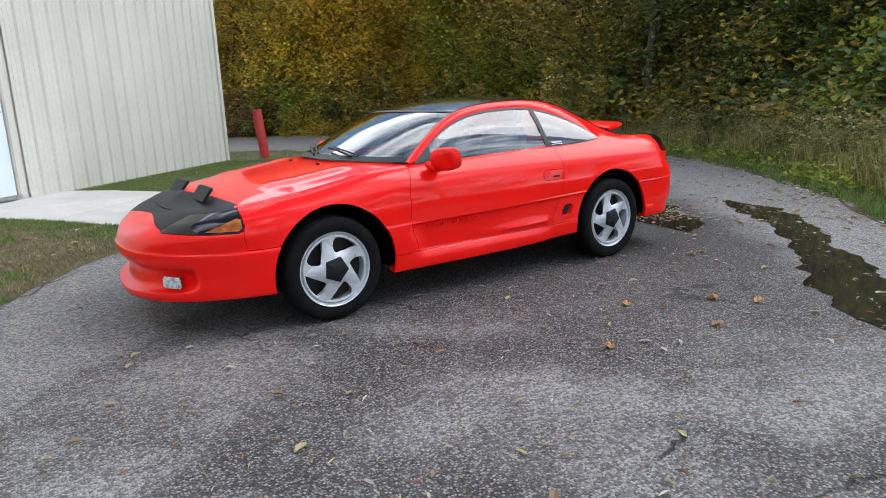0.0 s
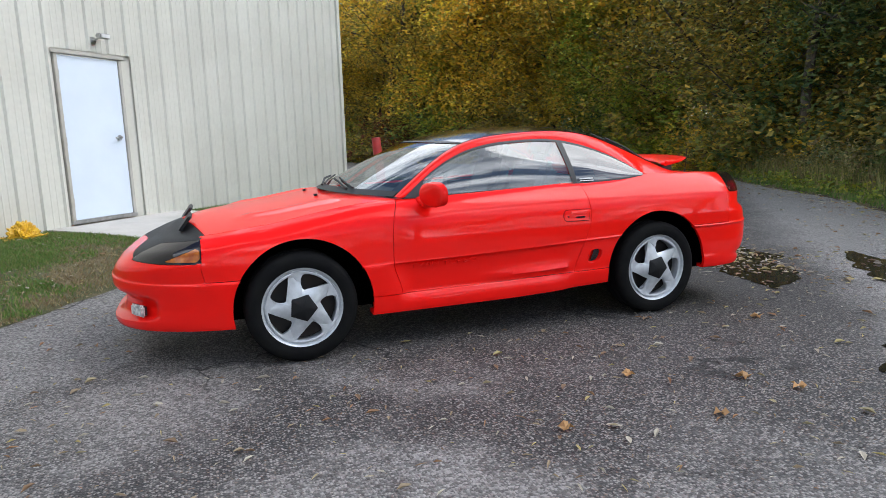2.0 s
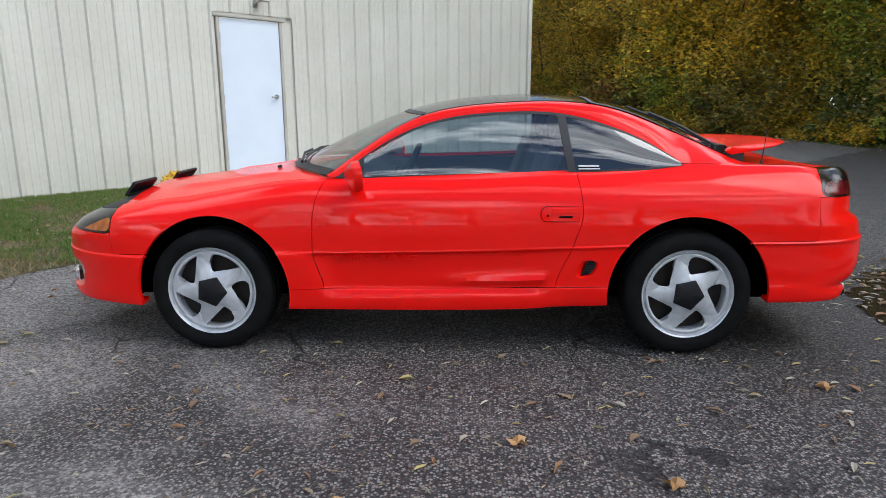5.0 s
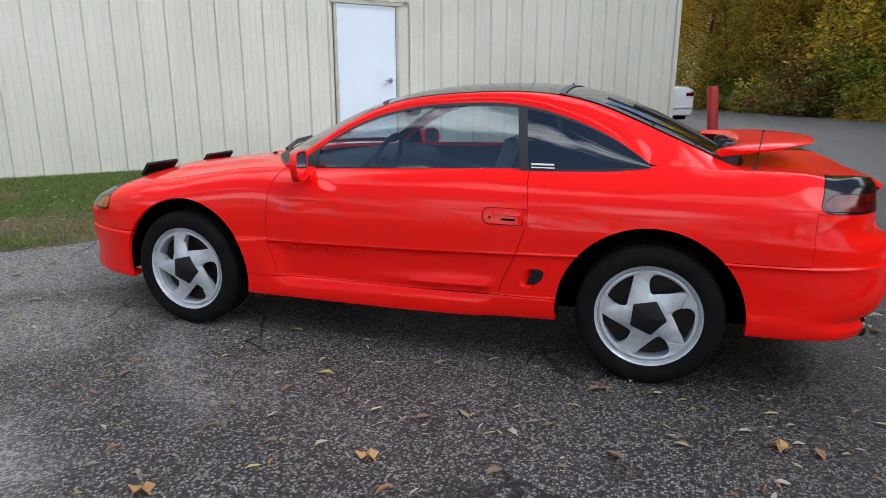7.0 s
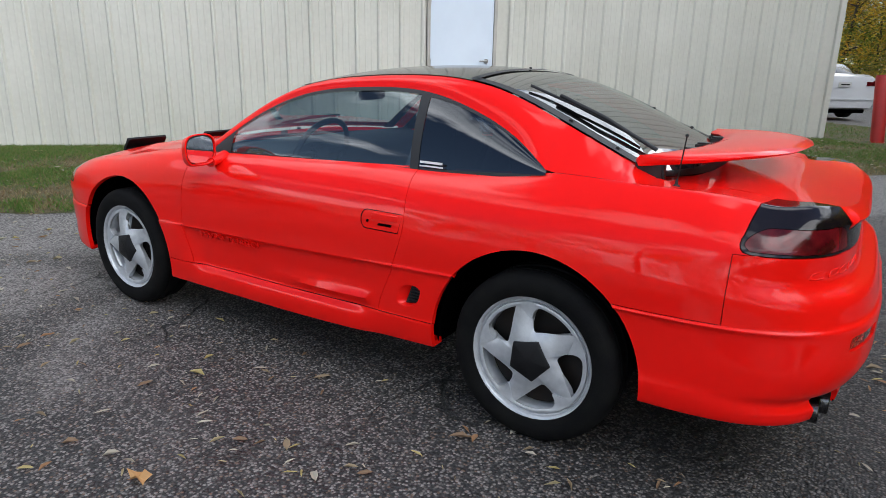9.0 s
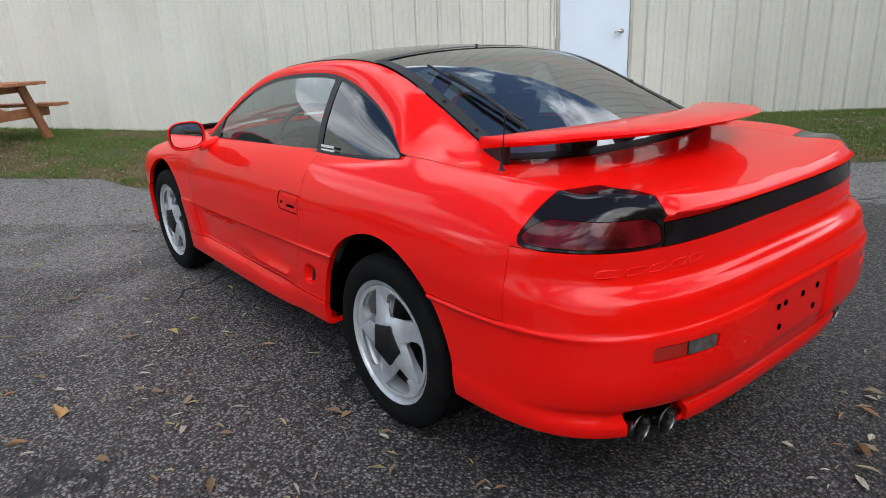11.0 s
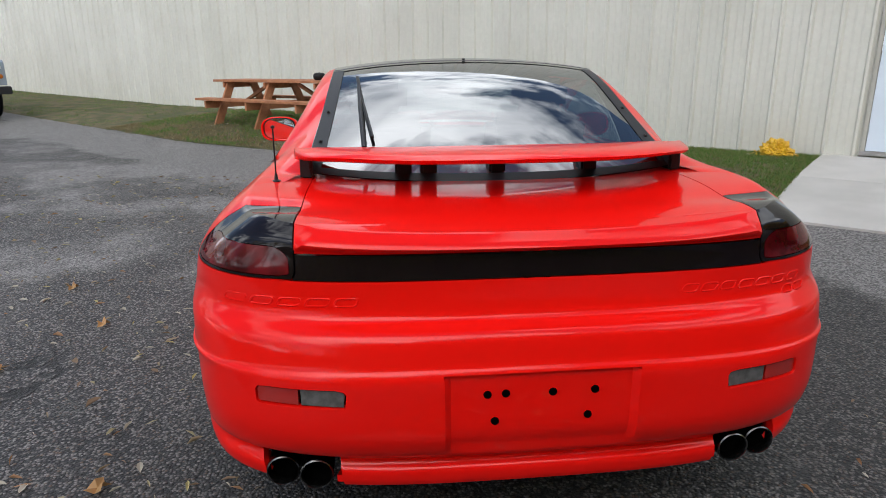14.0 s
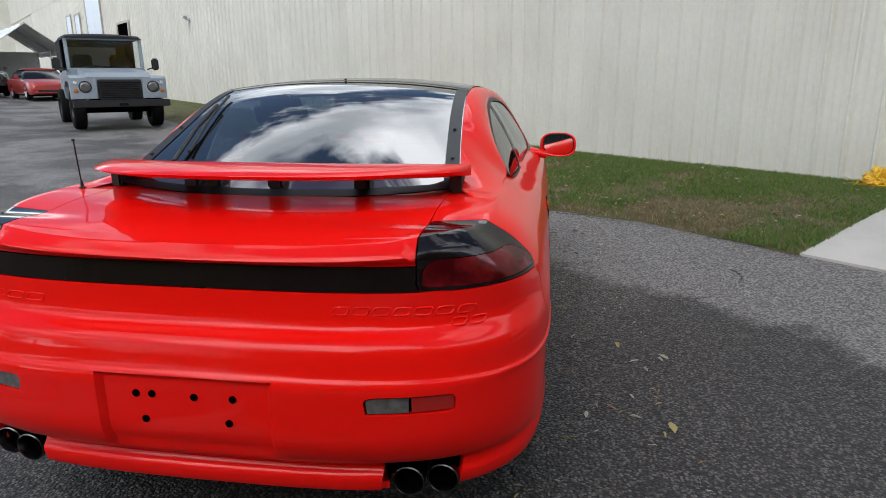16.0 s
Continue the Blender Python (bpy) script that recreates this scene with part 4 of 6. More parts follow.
def asphalt():
    """Worn asphalt: pale and dark chips in a dark binder, damp and dry patches, an older pale strip along the verge."""
    m = bpy.data.materials.new("worn_asphalt")
    m.use_nodes = True
    nd, ln = m.node_tree.nodes, m.node_tree.links
    bsdf = nd["Principled BSDF"]
    geo = nd.new("ShaderNodeNewGeometry")

    def noise_node(scale, detail=6, rough=.55):
        n = nd.new("ShaderNodeTexNoise")
        n.inputs["Scale"].default_value, n.inputs["Detail"].default_value, n.inputs["Roughness"].default_value = scale, detail, rough
        ln.new(geo.outputs["Position"], n.inputs["Vector"])
        return n.outputs["Fac"]

    def ranged(v, a, b, c=0.0, d=1.0):
        r = nd.new("ShaderNodeMapRange")
        r.interpolation_type = "SMOOTHSTEP"
        for key, val in zip(("From Min", "From Max", "To Min", "To Max"), (a, b, c, d)):
            r.inputs[key].default_value = val
        ln.new(v, r.inputs["Value"])
        return r.outputs["Result"]

    def math_node(op, a, b):
        n = nd.new("ShaderNodeMath")
        n.operation = op
        for k, v in enumerate((a, b)):
            if isinstance(v, (int, float)):
                n.inputs[k].default_value = v
            else:
                ln.new(v, n.inputs[k])
        return n.outputs["Value"]

    def mixed(f, a, b):
        n = nd.new("ShaderNodeMix")
        n.data_type = "RGBA"
        ln.new(f, n.inputs["Factor"])
        for key, v in (("A", a), ("B", b)):
            if isinstance(v, tuple):
                n.inputs[key].default_value = (*v, 1)
            else:
                ln.new(v, n.inputs[key])
        return n.outputs["Result"]

    chips = nd.new("ShaderNodeTexVoronoi")
    chips.inputs["Scale"].default_value = 88
    ln.new(geo.outputs["Position"], chips.inputs["Vector"])
    tone = nd.new("ShaderNodeSeparateColor")
    ln.new(chips.outputs["Color"], tone.inputs["Color"])
    pale = ranged(tone.outputs["Red"], .10, 1.0)
    chip = mixed(pale, (.016, .0149, .014), (.265, .243, .226))
    chip = mixed(ranged(tone.outputs["Green"], .86, .98), chip, (.15, .10, .07))
    gap = ranged(chips.outputs["Distance"], .36, .68)
    col = mixed(gap, chip, (.018, .018, .019))
    # older pale strip along the verge
    cross = nd.new("ShaderNodeVectorMath")
    cross.operation = "DOT_PRODUCT"
    cross.inputs[1].default_value = (AWAY.x, AWAY.y, 0)
    ln.new(geo.outputs["Position"], cross.inputs[0])
    off = WALL_AT.x * AWAY.x + WALL_AT.y * AWAY.y
    u = math_node("SUBTRACT", cross.outputs["Value"], off)
    u = math_node("ADD", u, math_node("MULTIPLY", math_node("SUBTRACT", noise_node(1.3, 8, .65), .5), 1.1))
    strip = ranged(u, 4.66, 4.46)
    pale_spots = ranged(noise_node(.8, 6, .6), .42, .60)
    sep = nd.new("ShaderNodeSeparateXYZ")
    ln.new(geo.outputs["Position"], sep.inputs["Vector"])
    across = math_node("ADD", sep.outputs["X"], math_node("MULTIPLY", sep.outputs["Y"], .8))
    # Pale patches gather in front: dry spots, with the brighter sheen put into colour
    front = ranged(math_node("ADD", across, math_node("MULTIPLY", noise_node(1.1, 6), 3.0)), 1.9, -.3, .06, 1.0)
    pale_spots = math_node("MULTIPLY", pale_spots, front)
    for cx, cy, r in ((-.85, -1.18, .55), (-.22, -2.42, .34), (.13, -3.05, .34)):  # worn pale blotches before the coupe
        gone = nd.new("ShaderNodeVectorMath")
        gone.operation = "DISTANCE"
        gone.inputs[1].default_value = (cx, cy, 0)
        ln.new(geo.outputs["Position"], gone.inputs[0])
        far = math_node("ADD", gone.outputs["Value"], math_node("MULTIPLY", math_node("SUBTRACT", noise_node(3.2, 8, .7), .5), 1.3))
        pale_spots = math_node("MAXIMUM", pale_spots, ranged(far, r + .22, r - .3, 0, .8))
    bank = nd.new("ShaderNodeVectorMath")
    bank.operation = "DOT_PRODUCT"
    bank.inputs[1].default_value = (.77, -.638, 0)
    ln.new(geo.outputs["Position"], bank.inputs[0])
    lane = ranged(math_node("ADD", bank.outputs["Value"], math_node("MULTIPLY", noise_node(1.7, 8, .65), .8)), 3.9, 4.6)
    dry = math_node("MAXIMUM", math_node("MAXIMUM", math_node("MULTIPLY", strip, .75), lane), math_node("MULTIPLY", pale_spots, .85))
    col = mixed(dry, col, mixed(pale, (.098, .091, .086), (.325, .306, .29)))
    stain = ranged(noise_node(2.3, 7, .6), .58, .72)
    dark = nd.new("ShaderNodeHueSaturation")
    # Darker behind the coupe: damp there, and the weaker sheen put into the colour
    damp_and_sheen = math_node("MULTIPLY", math_node("MULTIPLY", ranged(across, 6.5, 5.0), ranged(math_node("ADD", across, noise_node(.9, 5)), 1.5, 3.2, 0, .45)), math_node("SUBTRACT", 1.0, math_node("MAXIMUM", strip, lane)))
    ln.new(math_node("MULTIPLY", math_node("SUBTRACT", 1.0, math_node("MULTIPLY", stain, .40)), math_node("SUBTRACT", 1.05, damp_and_sheen)), dark.inputs["Value"])
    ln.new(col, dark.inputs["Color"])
    # fine cracks
    crack = nd.new("ShaderNodeTexVoronoi")
    crack.feature = "DISTANCE_TO_EDGE"
    crack.inputs["Scale"].default_value = .75
    wob = nd.new("ShaderNodeVectorMath")
    wn1 = nd.new("ShaderNodeTexNoise")
    wn1.inputs["Scale"].default_value, wn1.inputs["Detail"].default_value = 2.5, 6
    ln.new(geo.outputs["Position"], wn1.inputs["Vector"])
    sc = nd.new("ShaderNodeVectorMath")
    sc.operation = "SCALE"
    sc.inputs["Scale"].default_value = .55
    ln.new(wn1.outputs["Color"], sc.inputs[0])
    ln.new(geo.outputs["Position"], wob.inputs[0])
    ln.new(sc.outputs["Vector"], wob.inputs[1])
    ln.new(wob.outputs["Vector"], crack.inputs["Vector"])
    line = ranged(crack.outputs["Distance"], .010, .003)
    line = math_node("MULTIPLY", line, ranged(noise_node(.6, 3), .52, .6))
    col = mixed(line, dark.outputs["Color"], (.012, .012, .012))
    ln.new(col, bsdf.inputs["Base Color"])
    ln.new(ranged(stain, 0, 1, .62, .42), bsdf.inputs["Roughness"])
    bsdf.inputs["Specular IOR Level"].default_value = .5
    bump = nd.new("ShaderNodeBump")
    bump.inputs["Strength"].default_value, bump.inputs["Distance"].default_value = 1.0, .009
    ln.new(math_node("SUBTRACT", math_node("SUBTRACT", 1.0, chips.outputs["Distance"]), math_node("MULTIPLY", line, 1.5)), bump.inputs["Height"])
    ln.new(bump.outputs["Normal"], bsdf.inputs["Normal"])
    return m


def leafy(name, colours, rough=.5, through_light=.5):
    """Leaves: each leaf of a mesh takes a colour of its own, each plant a tint."""
    m = bpy.data.materials.new(name)
    m.use_nodes = True
    nd, ln = m.node_tree.nodes, m.node_tree.links
    bsdf = nd["Principled BSDF"]
    geo = nd.new("ShaderNodeNewGeometry")
    ramp = nd.new("ShaderNodeValToRGB")
    ramp.color_ramp.interpolation = "CONSTANT"
    while len(ramp.color_ramp.elements) < len(colours):
        ramp.color_ramp.elements.new(.5)
    for k, (el, c) in enumerate(zip(ramp.color_ramp.elements, colours)):
        el.position, el.color = k / len(colours), (*c, 1)
    ln.new(geo.outputs["Random Per Island"], ramp.inputs["Fac"])
    info = nd.new("ShaderNodeObjectInfo")
    val = nd.new("ShaderNodeMapRange")
    val.inputs["To Min"].default_value, val.inputs["To Max"].default_value = .7, 1.3
    ln.new(info.outputs["Random"], val.inputs["Value"])
    hs = nd.new("ShaderNodeHueSaturation")
    ln.new(val.outputs["Result"], hs.inputs["Value"])
    ln.new(ramp.outputs["Color"], hs.inputs["Color"])
    ln.new(hs.outputs["Color"], bsdf.inputs["Base Color"])
    bsdf.inputs["Roughness"].default_value = rough
    tl = nd.new("ShaderNodeBsdfTranslucent")
    ln.new(hs.outputs["Color"], tl.inputs["Color"])
    mx = nd.new("ShaderNodeMixShader")
    mx.inputs["Fac"].default_value = through_light
    ln.new(bsdf.outputs["BSDF"], mx.inputs[1])
    ln.new(tl.outputs["BSDF"], mx.inputs[2])
    ln.new(mx.outputs["Shader"], nd["Material Output"].inputs["Surface"])
    return m


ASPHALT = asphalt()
TURF = material("grass_turf", (0.075, 0.085, 0.030), 0.95, second=(0.17, 0.125, 0.070), scale=3.5, grain=0.6, grain_scale=140, bump=0.012, contrast=(.4, .68))
LITTER = material("woodland_floor", (0.055, 0.045, 0.022), 0.95, second=(0.10, 0.075, 0.03), scale=1.5, grain=0.6, grain_scale=40, bump=0.02)
CONCRETE = material("pale_concrete", (0.56, 0.53, 0.49), 0.85, second=(0.46, 0.44, 0.40), scale=1.8, grain=0.12, grain_scale=150, bump=0.001)
SHEET = material("cream_sheet_steel", (0.645, 0.635, 0.560), 0.42, second=(0.59, 0.58, 0.505), scale=0.9, grain=0.03, grain_scale=18, vary=.03)
FOUNDATION = material("grey_foundation", (0.20, 0.19, 0.17), 0.9, second=(0.12, 0.12, 0.10), scale=4, grain=.2)
DOOR_WHITE = material("white_door_paint", (0.74, 0.82, 0.90), 0.35, second=(0.68, 0.76, 0.84), scale=1.4)
FRAME_TAN = material("tan_door_frame", (0.50, 0.475, 0.415), 0.5, second=(0.42, 0.40, 0.345), scale=5)
STEEL = material("brushed_steel", (0.55, 0.55, 0.54), 0.3, 0.9, second=(0.4, 0.4, 0.39), scale=15)
BOLLARD_RED = material("faded_red_paint", (0.46, 0.020, 0.016), 0.5, second=(0.34, 0.016, 0.013), scale=5, grain=.1)
CEDAR = material("stained_cedar", (0.46, 0.20, 0.095), 0.7, second=(0.34, 0.135, 0.06), scale=7, grain=.18, grain_scale=60, bump=.001, vary=.15)
BARK = material("dark_bark", (0.050, 0.040, 0.030), 0.95, second=(0.085, 0.072, 0.055), scale=6, grain=.4, grain_scale=30, bump=.012)
WATER = material("puddle_water", (0.020, 0.016, 0.012), 0.05, second=(0.030, 0.025, 0.019), scale=4, spec=.35)
LEAF_GOLD = leafy("gold_leaves", ((0.85, 0.558, 0.0654), (0.618, 0.452, 0.0654), (0.85, 0.661, 0.0654), (0.386, 0.362, 0.0654), (0.772, 0.452, 0.0588), (0.27, 0.256, 0.0588)))
LEAF_OLIVE = leafy("olive_leaves", ((0.262, 0.263, 0.0584), (0.422, 0.334, 0.0642), (0.176, 0.194, 0.0526), (0.598, 0.403, 0.0642), (0.21, 0.153, 0.0526)))
LEAF_DARK = leafy("dark_green_leaves", ((0.0846, 0.152, 0.0545), (0.136, 0.198, 0.0605), (0.0663, 0.109, 0.0421), (0.181, 0.226, 0.0663), (0.271, 0.258, 0.0605)))
LEAF_RUST = leafy("rust_leaves", ((0.307, 0.0864, 0.0384), (0.192, 0.0672, 0.0346), (0.384, 0.173, 0.0422), (0.134, 0.096, 0.0384)))
LEAF_LIME = leafy("lime_leaves", ((0.322, 0.386, 0.0483), (0.209, 0.29, 0.0402), (0.451, 0.419, 0.0483), (0.144, 0.193, 0.0322)))
WEED = leafy("weed_stems", ((0.251, 0.263, 0.0752), (0.401, 0.351, 0.125), (0.175, 0.213, 0.0627), (0.501, 0.413, 0.175), (0.326, 0.251, 0.125)))
BLADE = leafy("grass_blades", ((.095, .19, .035), (.14, .24, .045), (.16, .22, .055), (.08, .16, .03), (.12, .21, .04), (.19, .22, .06), (.25, .21, .10)))
STRAW = leafy("dry_grass_blades", ((.36, .28, .14), (.28, .20, .10), (.22, .15, .075), (.42, .35, .20), (.20, .20, .07)))
FALLEN = leafy("fallen_leaves", ((.34, .29, .16), (.30, .23, .14), (.46, .42, .33), (.22, .14, .08), (.42, .35, .14), (.32, .18, .09), (.40, .36, .28)), .7, .1)

MAPLE = leafy("orange_brown_leaf", ((.42, .20, .07), (.34, .15, .05), (.46, .26, .10)), .6, .1)

# ground
bm = bmesh.new()
xs = np.concatenate([np.linspace(-400, -42, 12)[:-1], np.linspace(-42, 42, 113), np.linspace(42, 400, 12)[1:]])
vs = [[bm.verts.new((x, y, height(x, y))) for y in xs] for x in xs]
for a in range(len(xs) - 1):
    for b in range(len(xs) - 1):
        bm.faces.new((vs[a][b], vs[a + 1][b], vs[a + 1][b + 1], vs[a][b + 1]))
tagged(link_mesh("ground", bm, ASPHALT, 60), "worn grey asphalt with pale chips and dark, wet patches", "asphalt", kind="structure")


def sheet(s_range, u0, u1, n, m, rise=.02, rough=.015):
    """A strip of turf in the wall's plan, between u0(s) and u1(s)."""
    bm = bmesh.new()
    g = []
    for a in range(n + 1):
        s = s_range[0] + (s_range[1] - s_range[0]) * a / n
        col = []
        for b in range(m + 1):
            u = u0(s) + (u1(s) - u0(s)) * b / m
            x, y = place(s, u)
            edge = min(1, 4 * (1 - b / m))
            wob = (noise.noise((x * 3, y * 3, 0)) * .07 if b == m else 0)
            x, y = place(s, u + wob)
            col.append(bm.verts.new((x, y, height(x, y) + .004 + rise * edge + rough * noise.noise((x * 5, y * 5, 1.0)) * edge)))
        g.append(col)
    for a in range(n):
        for b in range(m):
            bm.faces.new((g[a][b], g[a][b + 1], g[a + 1][b + 1], g[a + 1][b]))
    return bm


def verge(s):
    return float(curve(((-60, 2.6), (-30, 2.6), (-17, 3.0), (-10, 3.3), (-7.7, 2.9), (-6.5, 2.85), (-5.3, 3.35), (-4, 3.25), (-3, 3.05), (-1.4, 3.1)), s))


def verge_far(s):
    return float(curve(((.9, 3.05), (4, 2.9), (7.0, 2.3), (8.6, 1.2), (9.4, .2)), s))


tagged(link_mesh("lawn_1", sheet((-60, -1.42), lambda s: 0, verge, 240, 16), TURF, 60), "mown green lawn with straw-coloured patches along the shed", "lawn", kind="structure")
tagged(link_mesh("lawn_2", sheet((.90, WALL_END + .01), lambda s: 0, verge_far, 40, 16), TURF, 60), "mown green lawn beside the concrete slab", "lawn", kind="structure")
tagged(link_mesh("lawn_3", sheet((6.20, 9.4), lambda s: -3.2, verge_far, 24, 24), TURF, 60), "lawn round the corner of the shed", "lawn", kind="structure")


def blades(name, spots, tall, wide, mat, label, lean=.35, segments=1):
    """Many thin blades as one mesh."""
    verts, faces = [], []
    for x, y, z, k in spots:
        h, w = tall * random.uniform(.5, 1.25) * k, wide * random.uniform(.6, 1.3)
        a, l = random.uniform(0, 2 * math.pi), lean * random.uniform(.2, 1.2) * h
        b = random.uniform(0, 2 * math.pi)
        dx, dy = math.cos(a) * w, math.sin(a) * w
        lx, ly = math.cos(b) * l, math.sin(b) * l
        i = len(verts)
        verts += [(x - dx, y - dy, z), (x + dx, y + dy, z), (x + dx * .7 + lx * .4, y + dy * .7 + ly * .4, z + h * .6), (x - dx * .7 + lx * .4, y - dy * .7 + ly * .4, z + h * .6), (x + lx, y + ly, z + h)]
        faces += [(i, i + 1, i + 2, i + 3), (i + 3, i + 2, i + 4)]
    me = bpy.data.meshes.new(name)
    me.from_pydata(verts, [], faces)
    me.materials.append(mat)
    return tagged(new(name, me), label, "grass", kind="stuff")


def wear(x, y, out_):
    """How worn the lawn is, most of all towards the asphalt."""
    return noise.noise((x * 1.1, y * 1.1, 9)) + .5 * noise.noise((x * 4, y * 4, 3)) + .75 * (out_ - .66)


spots = []
for n, s0, s1, lo, hi in ((125000, -6.5, -1.42, lambda s: .02, verge), (60000, -12, -6.5, lambda s: .02, verge), (16000, -30, -12, lambda s: .05, verge),
                          (60000, .92, 6.19, lambda s: .02, verge_far), (8000, 6.2, 9.3, lambda s: -3, verge_far)):
    for k in range(n):
        s = random.uniform(s0, s1)
        u = lo(s) + (hi(s) - lo(s)) * random.random()
        x, y = place(s, u)
        if wear(x, y, u / hi(s)) < random.uniform(-.25, .30) and noise.noise((x * 1.2, y * 1.2, 4)) < random.uniform(-.25, 1.0):
            spots.append((x, y, height(x, y) + .012, 1))
blades("grass", spots, .046, .0050, BLADE, "short mown green grass", 1.1)
spots = []
for n, s0, s1, edge_of in ((52000, -12, -1.45, verge), (16000, .92, 6.1, verge_far)):
    for k in range(n):
        s = random.uniform(s0, s1)
        u = edge_of(s) * random.random()
        x, y = place(s, u)
        if wear(x, y, u / edge_of(s)) > random.uniform(-.08, .30):
            spots.append((x, y, height(x, y) + .014, 1))
blades("dry_grass", spots, .042, .0048, STRAW, "dry straw-coloured grass in worn patches of the lawn", 1.5)

# concrete slab before the door
pts = [(-1.40, .0), (.90, .0), (.86, 3.14), (-1.44, 3.10)]
slab = bmesh.new()
g = []
for a in range(9):
    row_ = []
    for b in range(7):
        p = [((1 - a / 8) * pts[0][i] + a / 8 * pts[3][i]) * (1 - b / 6) + ((1 - a / 8) * pts[1][i] + a / 8 * pts[2][i]) * b / 6 for i in range(2)]
        x, y = place(*p)
        row_.append(slab.verts.new((x, y, height(x, y) + .055 - .035 * a / 8)))
    g.append(row_)
for b in range(7):  # a shallow tooled joint across the slab
    g[4][b].co.z -= .012
    for a, move in ((3, .46), (5, -.46)):
        g[a][b].co += (g[4][b].co + Vector((0, 0, .012)) - g[a][b].co) * abs(move) * 2
fs = [slab.faces.new((g[a][b], g[a][b + 1], g[a + 1][b + 1], g[a + 1][b])) for a in range(8) for b in range(6)]
ex = bmesh.ops.extrude_face_region(slab, geom=fs)
bmesh.ops.translate(slab, vec=(0, 0, -.12), verts=[v for v in ex["geom"] if isinstance(v, bmesh.types.BMVert)])
bmesh.ops.recalc_face_normals(slab, faces=slab.faces)
tagged(link_mesh("pavement", slab, CONCRETE, 30), "pale concrete slab in front of the white door", "slab", kind="structure")

# the shed wall: backing, then ribbed sheets


def wall_foot(s):
    x, y = place(s, 0)
    return height(x, y)


DOOR_S0, DOOR_S1, DOOR_Z0, DOOR_Z1 = -1.035, .02, .285, 2.52
wall = tagged(new("wall_shed"), "cream ribbed sheet-steel shed wall", "wall", kind="structure")
bm = bmesh.new()
for s0, s1, z0, z1 in ((-70, DOOR_S0, -.3, WALL_TOP), (DOOR_S1, WALL_END, -.3, WALL_TOP), (DOOR_S0, DOOR_S1, DOOR_Z1, WALL_TOP), (DOOR_S0, DOOR_S1, -.3, DOOR_Z0)):
    b2 = box(s0, s1, .03, .23, z0, z1)
    me = bpy.data.meshes.new("tmp")
    b2.to_mesh(me)
    b2.free()
    bm.from_mesh(me)
    bpy.data.meshes.remove(me)
part("wall_core", bm, SHEET, wall).matrix_local = WALL_M
part("end_wall", box(WALL_END - .2, WALL_END, .23, 14, -.3, WALL_TOP, m=WALL_M), SHEET, wall)
part("corner_trim", box(WALL_END - .095, WALL_END + .015, -.02, .06, .20, WALL_TOP, .004, WALL_M), SHEET, wall, "cream corner trim")
part("upper_wall", box(-70, -36, -.03, .05, WALL_TOP - .2, 10.0, m=WALL_M), SHEET, wall, "plain cream upper wall")
part("end_wall", box(-70.3, -70, -16, .05, -.3, 10.0, m=WALL_M), SHEET, wall, "cream end wall")
part("foundation", box(-70, WALL_END - .01, -.006, .05, -.3, .16, m=WALL_M), FOUNDATION, wall, "grey foundation strip")


def rib_sheet(z0, z1):
    """One sheet width: a broad flat, low stiffeners and one raised double-edged rib."""
    prof = ((0, 0), (.060, 0), (.066, -.004), (.078, -.004), (.084, 0), (.145, 0), (.151, -.004), (.163, -.004), (.169, 0), (.232, 0),
            (.250, -.034), (.278, -.034), (.300, 0), (RIB, 0))
    bm = bmesh.new()
    lo = [bm.verts.new((x, y, z0)) for x, y in prof]
    hi = [bm.verts.new((x, y, z1)) for x, y in prof]
    for k in range(len(prof) - 1):
        bm.faces.new((lo[k], lo[k + 1], hi[k + 1], hi[k]))
    me = bpy.data.meshes.new("wall_sheet")
    bm.to_mesh(me)
    bm.free()
    me.materials.append(SHEET)
    return me


full, over_door = rib_sheet(0, 6.2), rib_sheet(0, WALL_TOP - DOOR_Z1)
k = 0
s = -2.055 + RIB * 26 - .240
while s > -58:
    s -= RIB
    above = DOOR_S0 - .28 < s < DOOR_S1 - .02
    if s + RIB > WALL_END - .09:
        continue
    o = new("wall_sheet", over_door if above else full)
    o.parent = wall
    z = DOOR_Z1 + .03 if above else max(.0, wall_foot(s) - .02)
    o.matrix_local = WALL_M @ Matrix.Translation((s, 0.0, z))

# the white door
door = tagged(new("door_1"), "white steel door in a tan frame, shut", "door", kind="structure")
DM = WALL_M
part("door_leaf", box(DOOR_S0 + .055, DOOR_S1 - .055, -.018, .03, DOOR_Z0 + .03, DOOR_Z1 - .06, .003, DM), DOOR_WHITE, door, "white door leaf")
part("jamb", box(DOOR_S0 + .005, DOOR_S0 + .05, -.040, .05, DOOR_Z0, DOOR_Z1 - .045, .004, DM), FRAME_TAN, door, "tan door jamb")
part("jamb", box(DOOR_S1 - .05, DOOR_S1 - .005, -.040, .05, DOOR_Z0, DOOR_Z1 - .045, .004, DM), FRAME_TAN, door, "tan door jamb")
part("head", box(DOOR_S0 - .045, DOOR_S1 + .045, -.060, .05, DOOR_Z1 - .040, DOOR_Z1 + .012, .004, DM), FRAME_TAN, door, "tan door head")
part("threshold", box(DOOR_S0, DOOR_S1, -.05, .05, DOOR_Z0 - .02, DOOR_Z0 + .028, .004, DM), STEEL, door, "steel threshold")
for z in (.55, 1.36, 2.22):
    part("hinge", rod([DM @ Vector((DOOR_S0 + .05, -.028, z - .055)), DM @ Vector((DOOR_S0 + .05, -.028, z + .055))], .011), STEEL, door, "steel hinge")
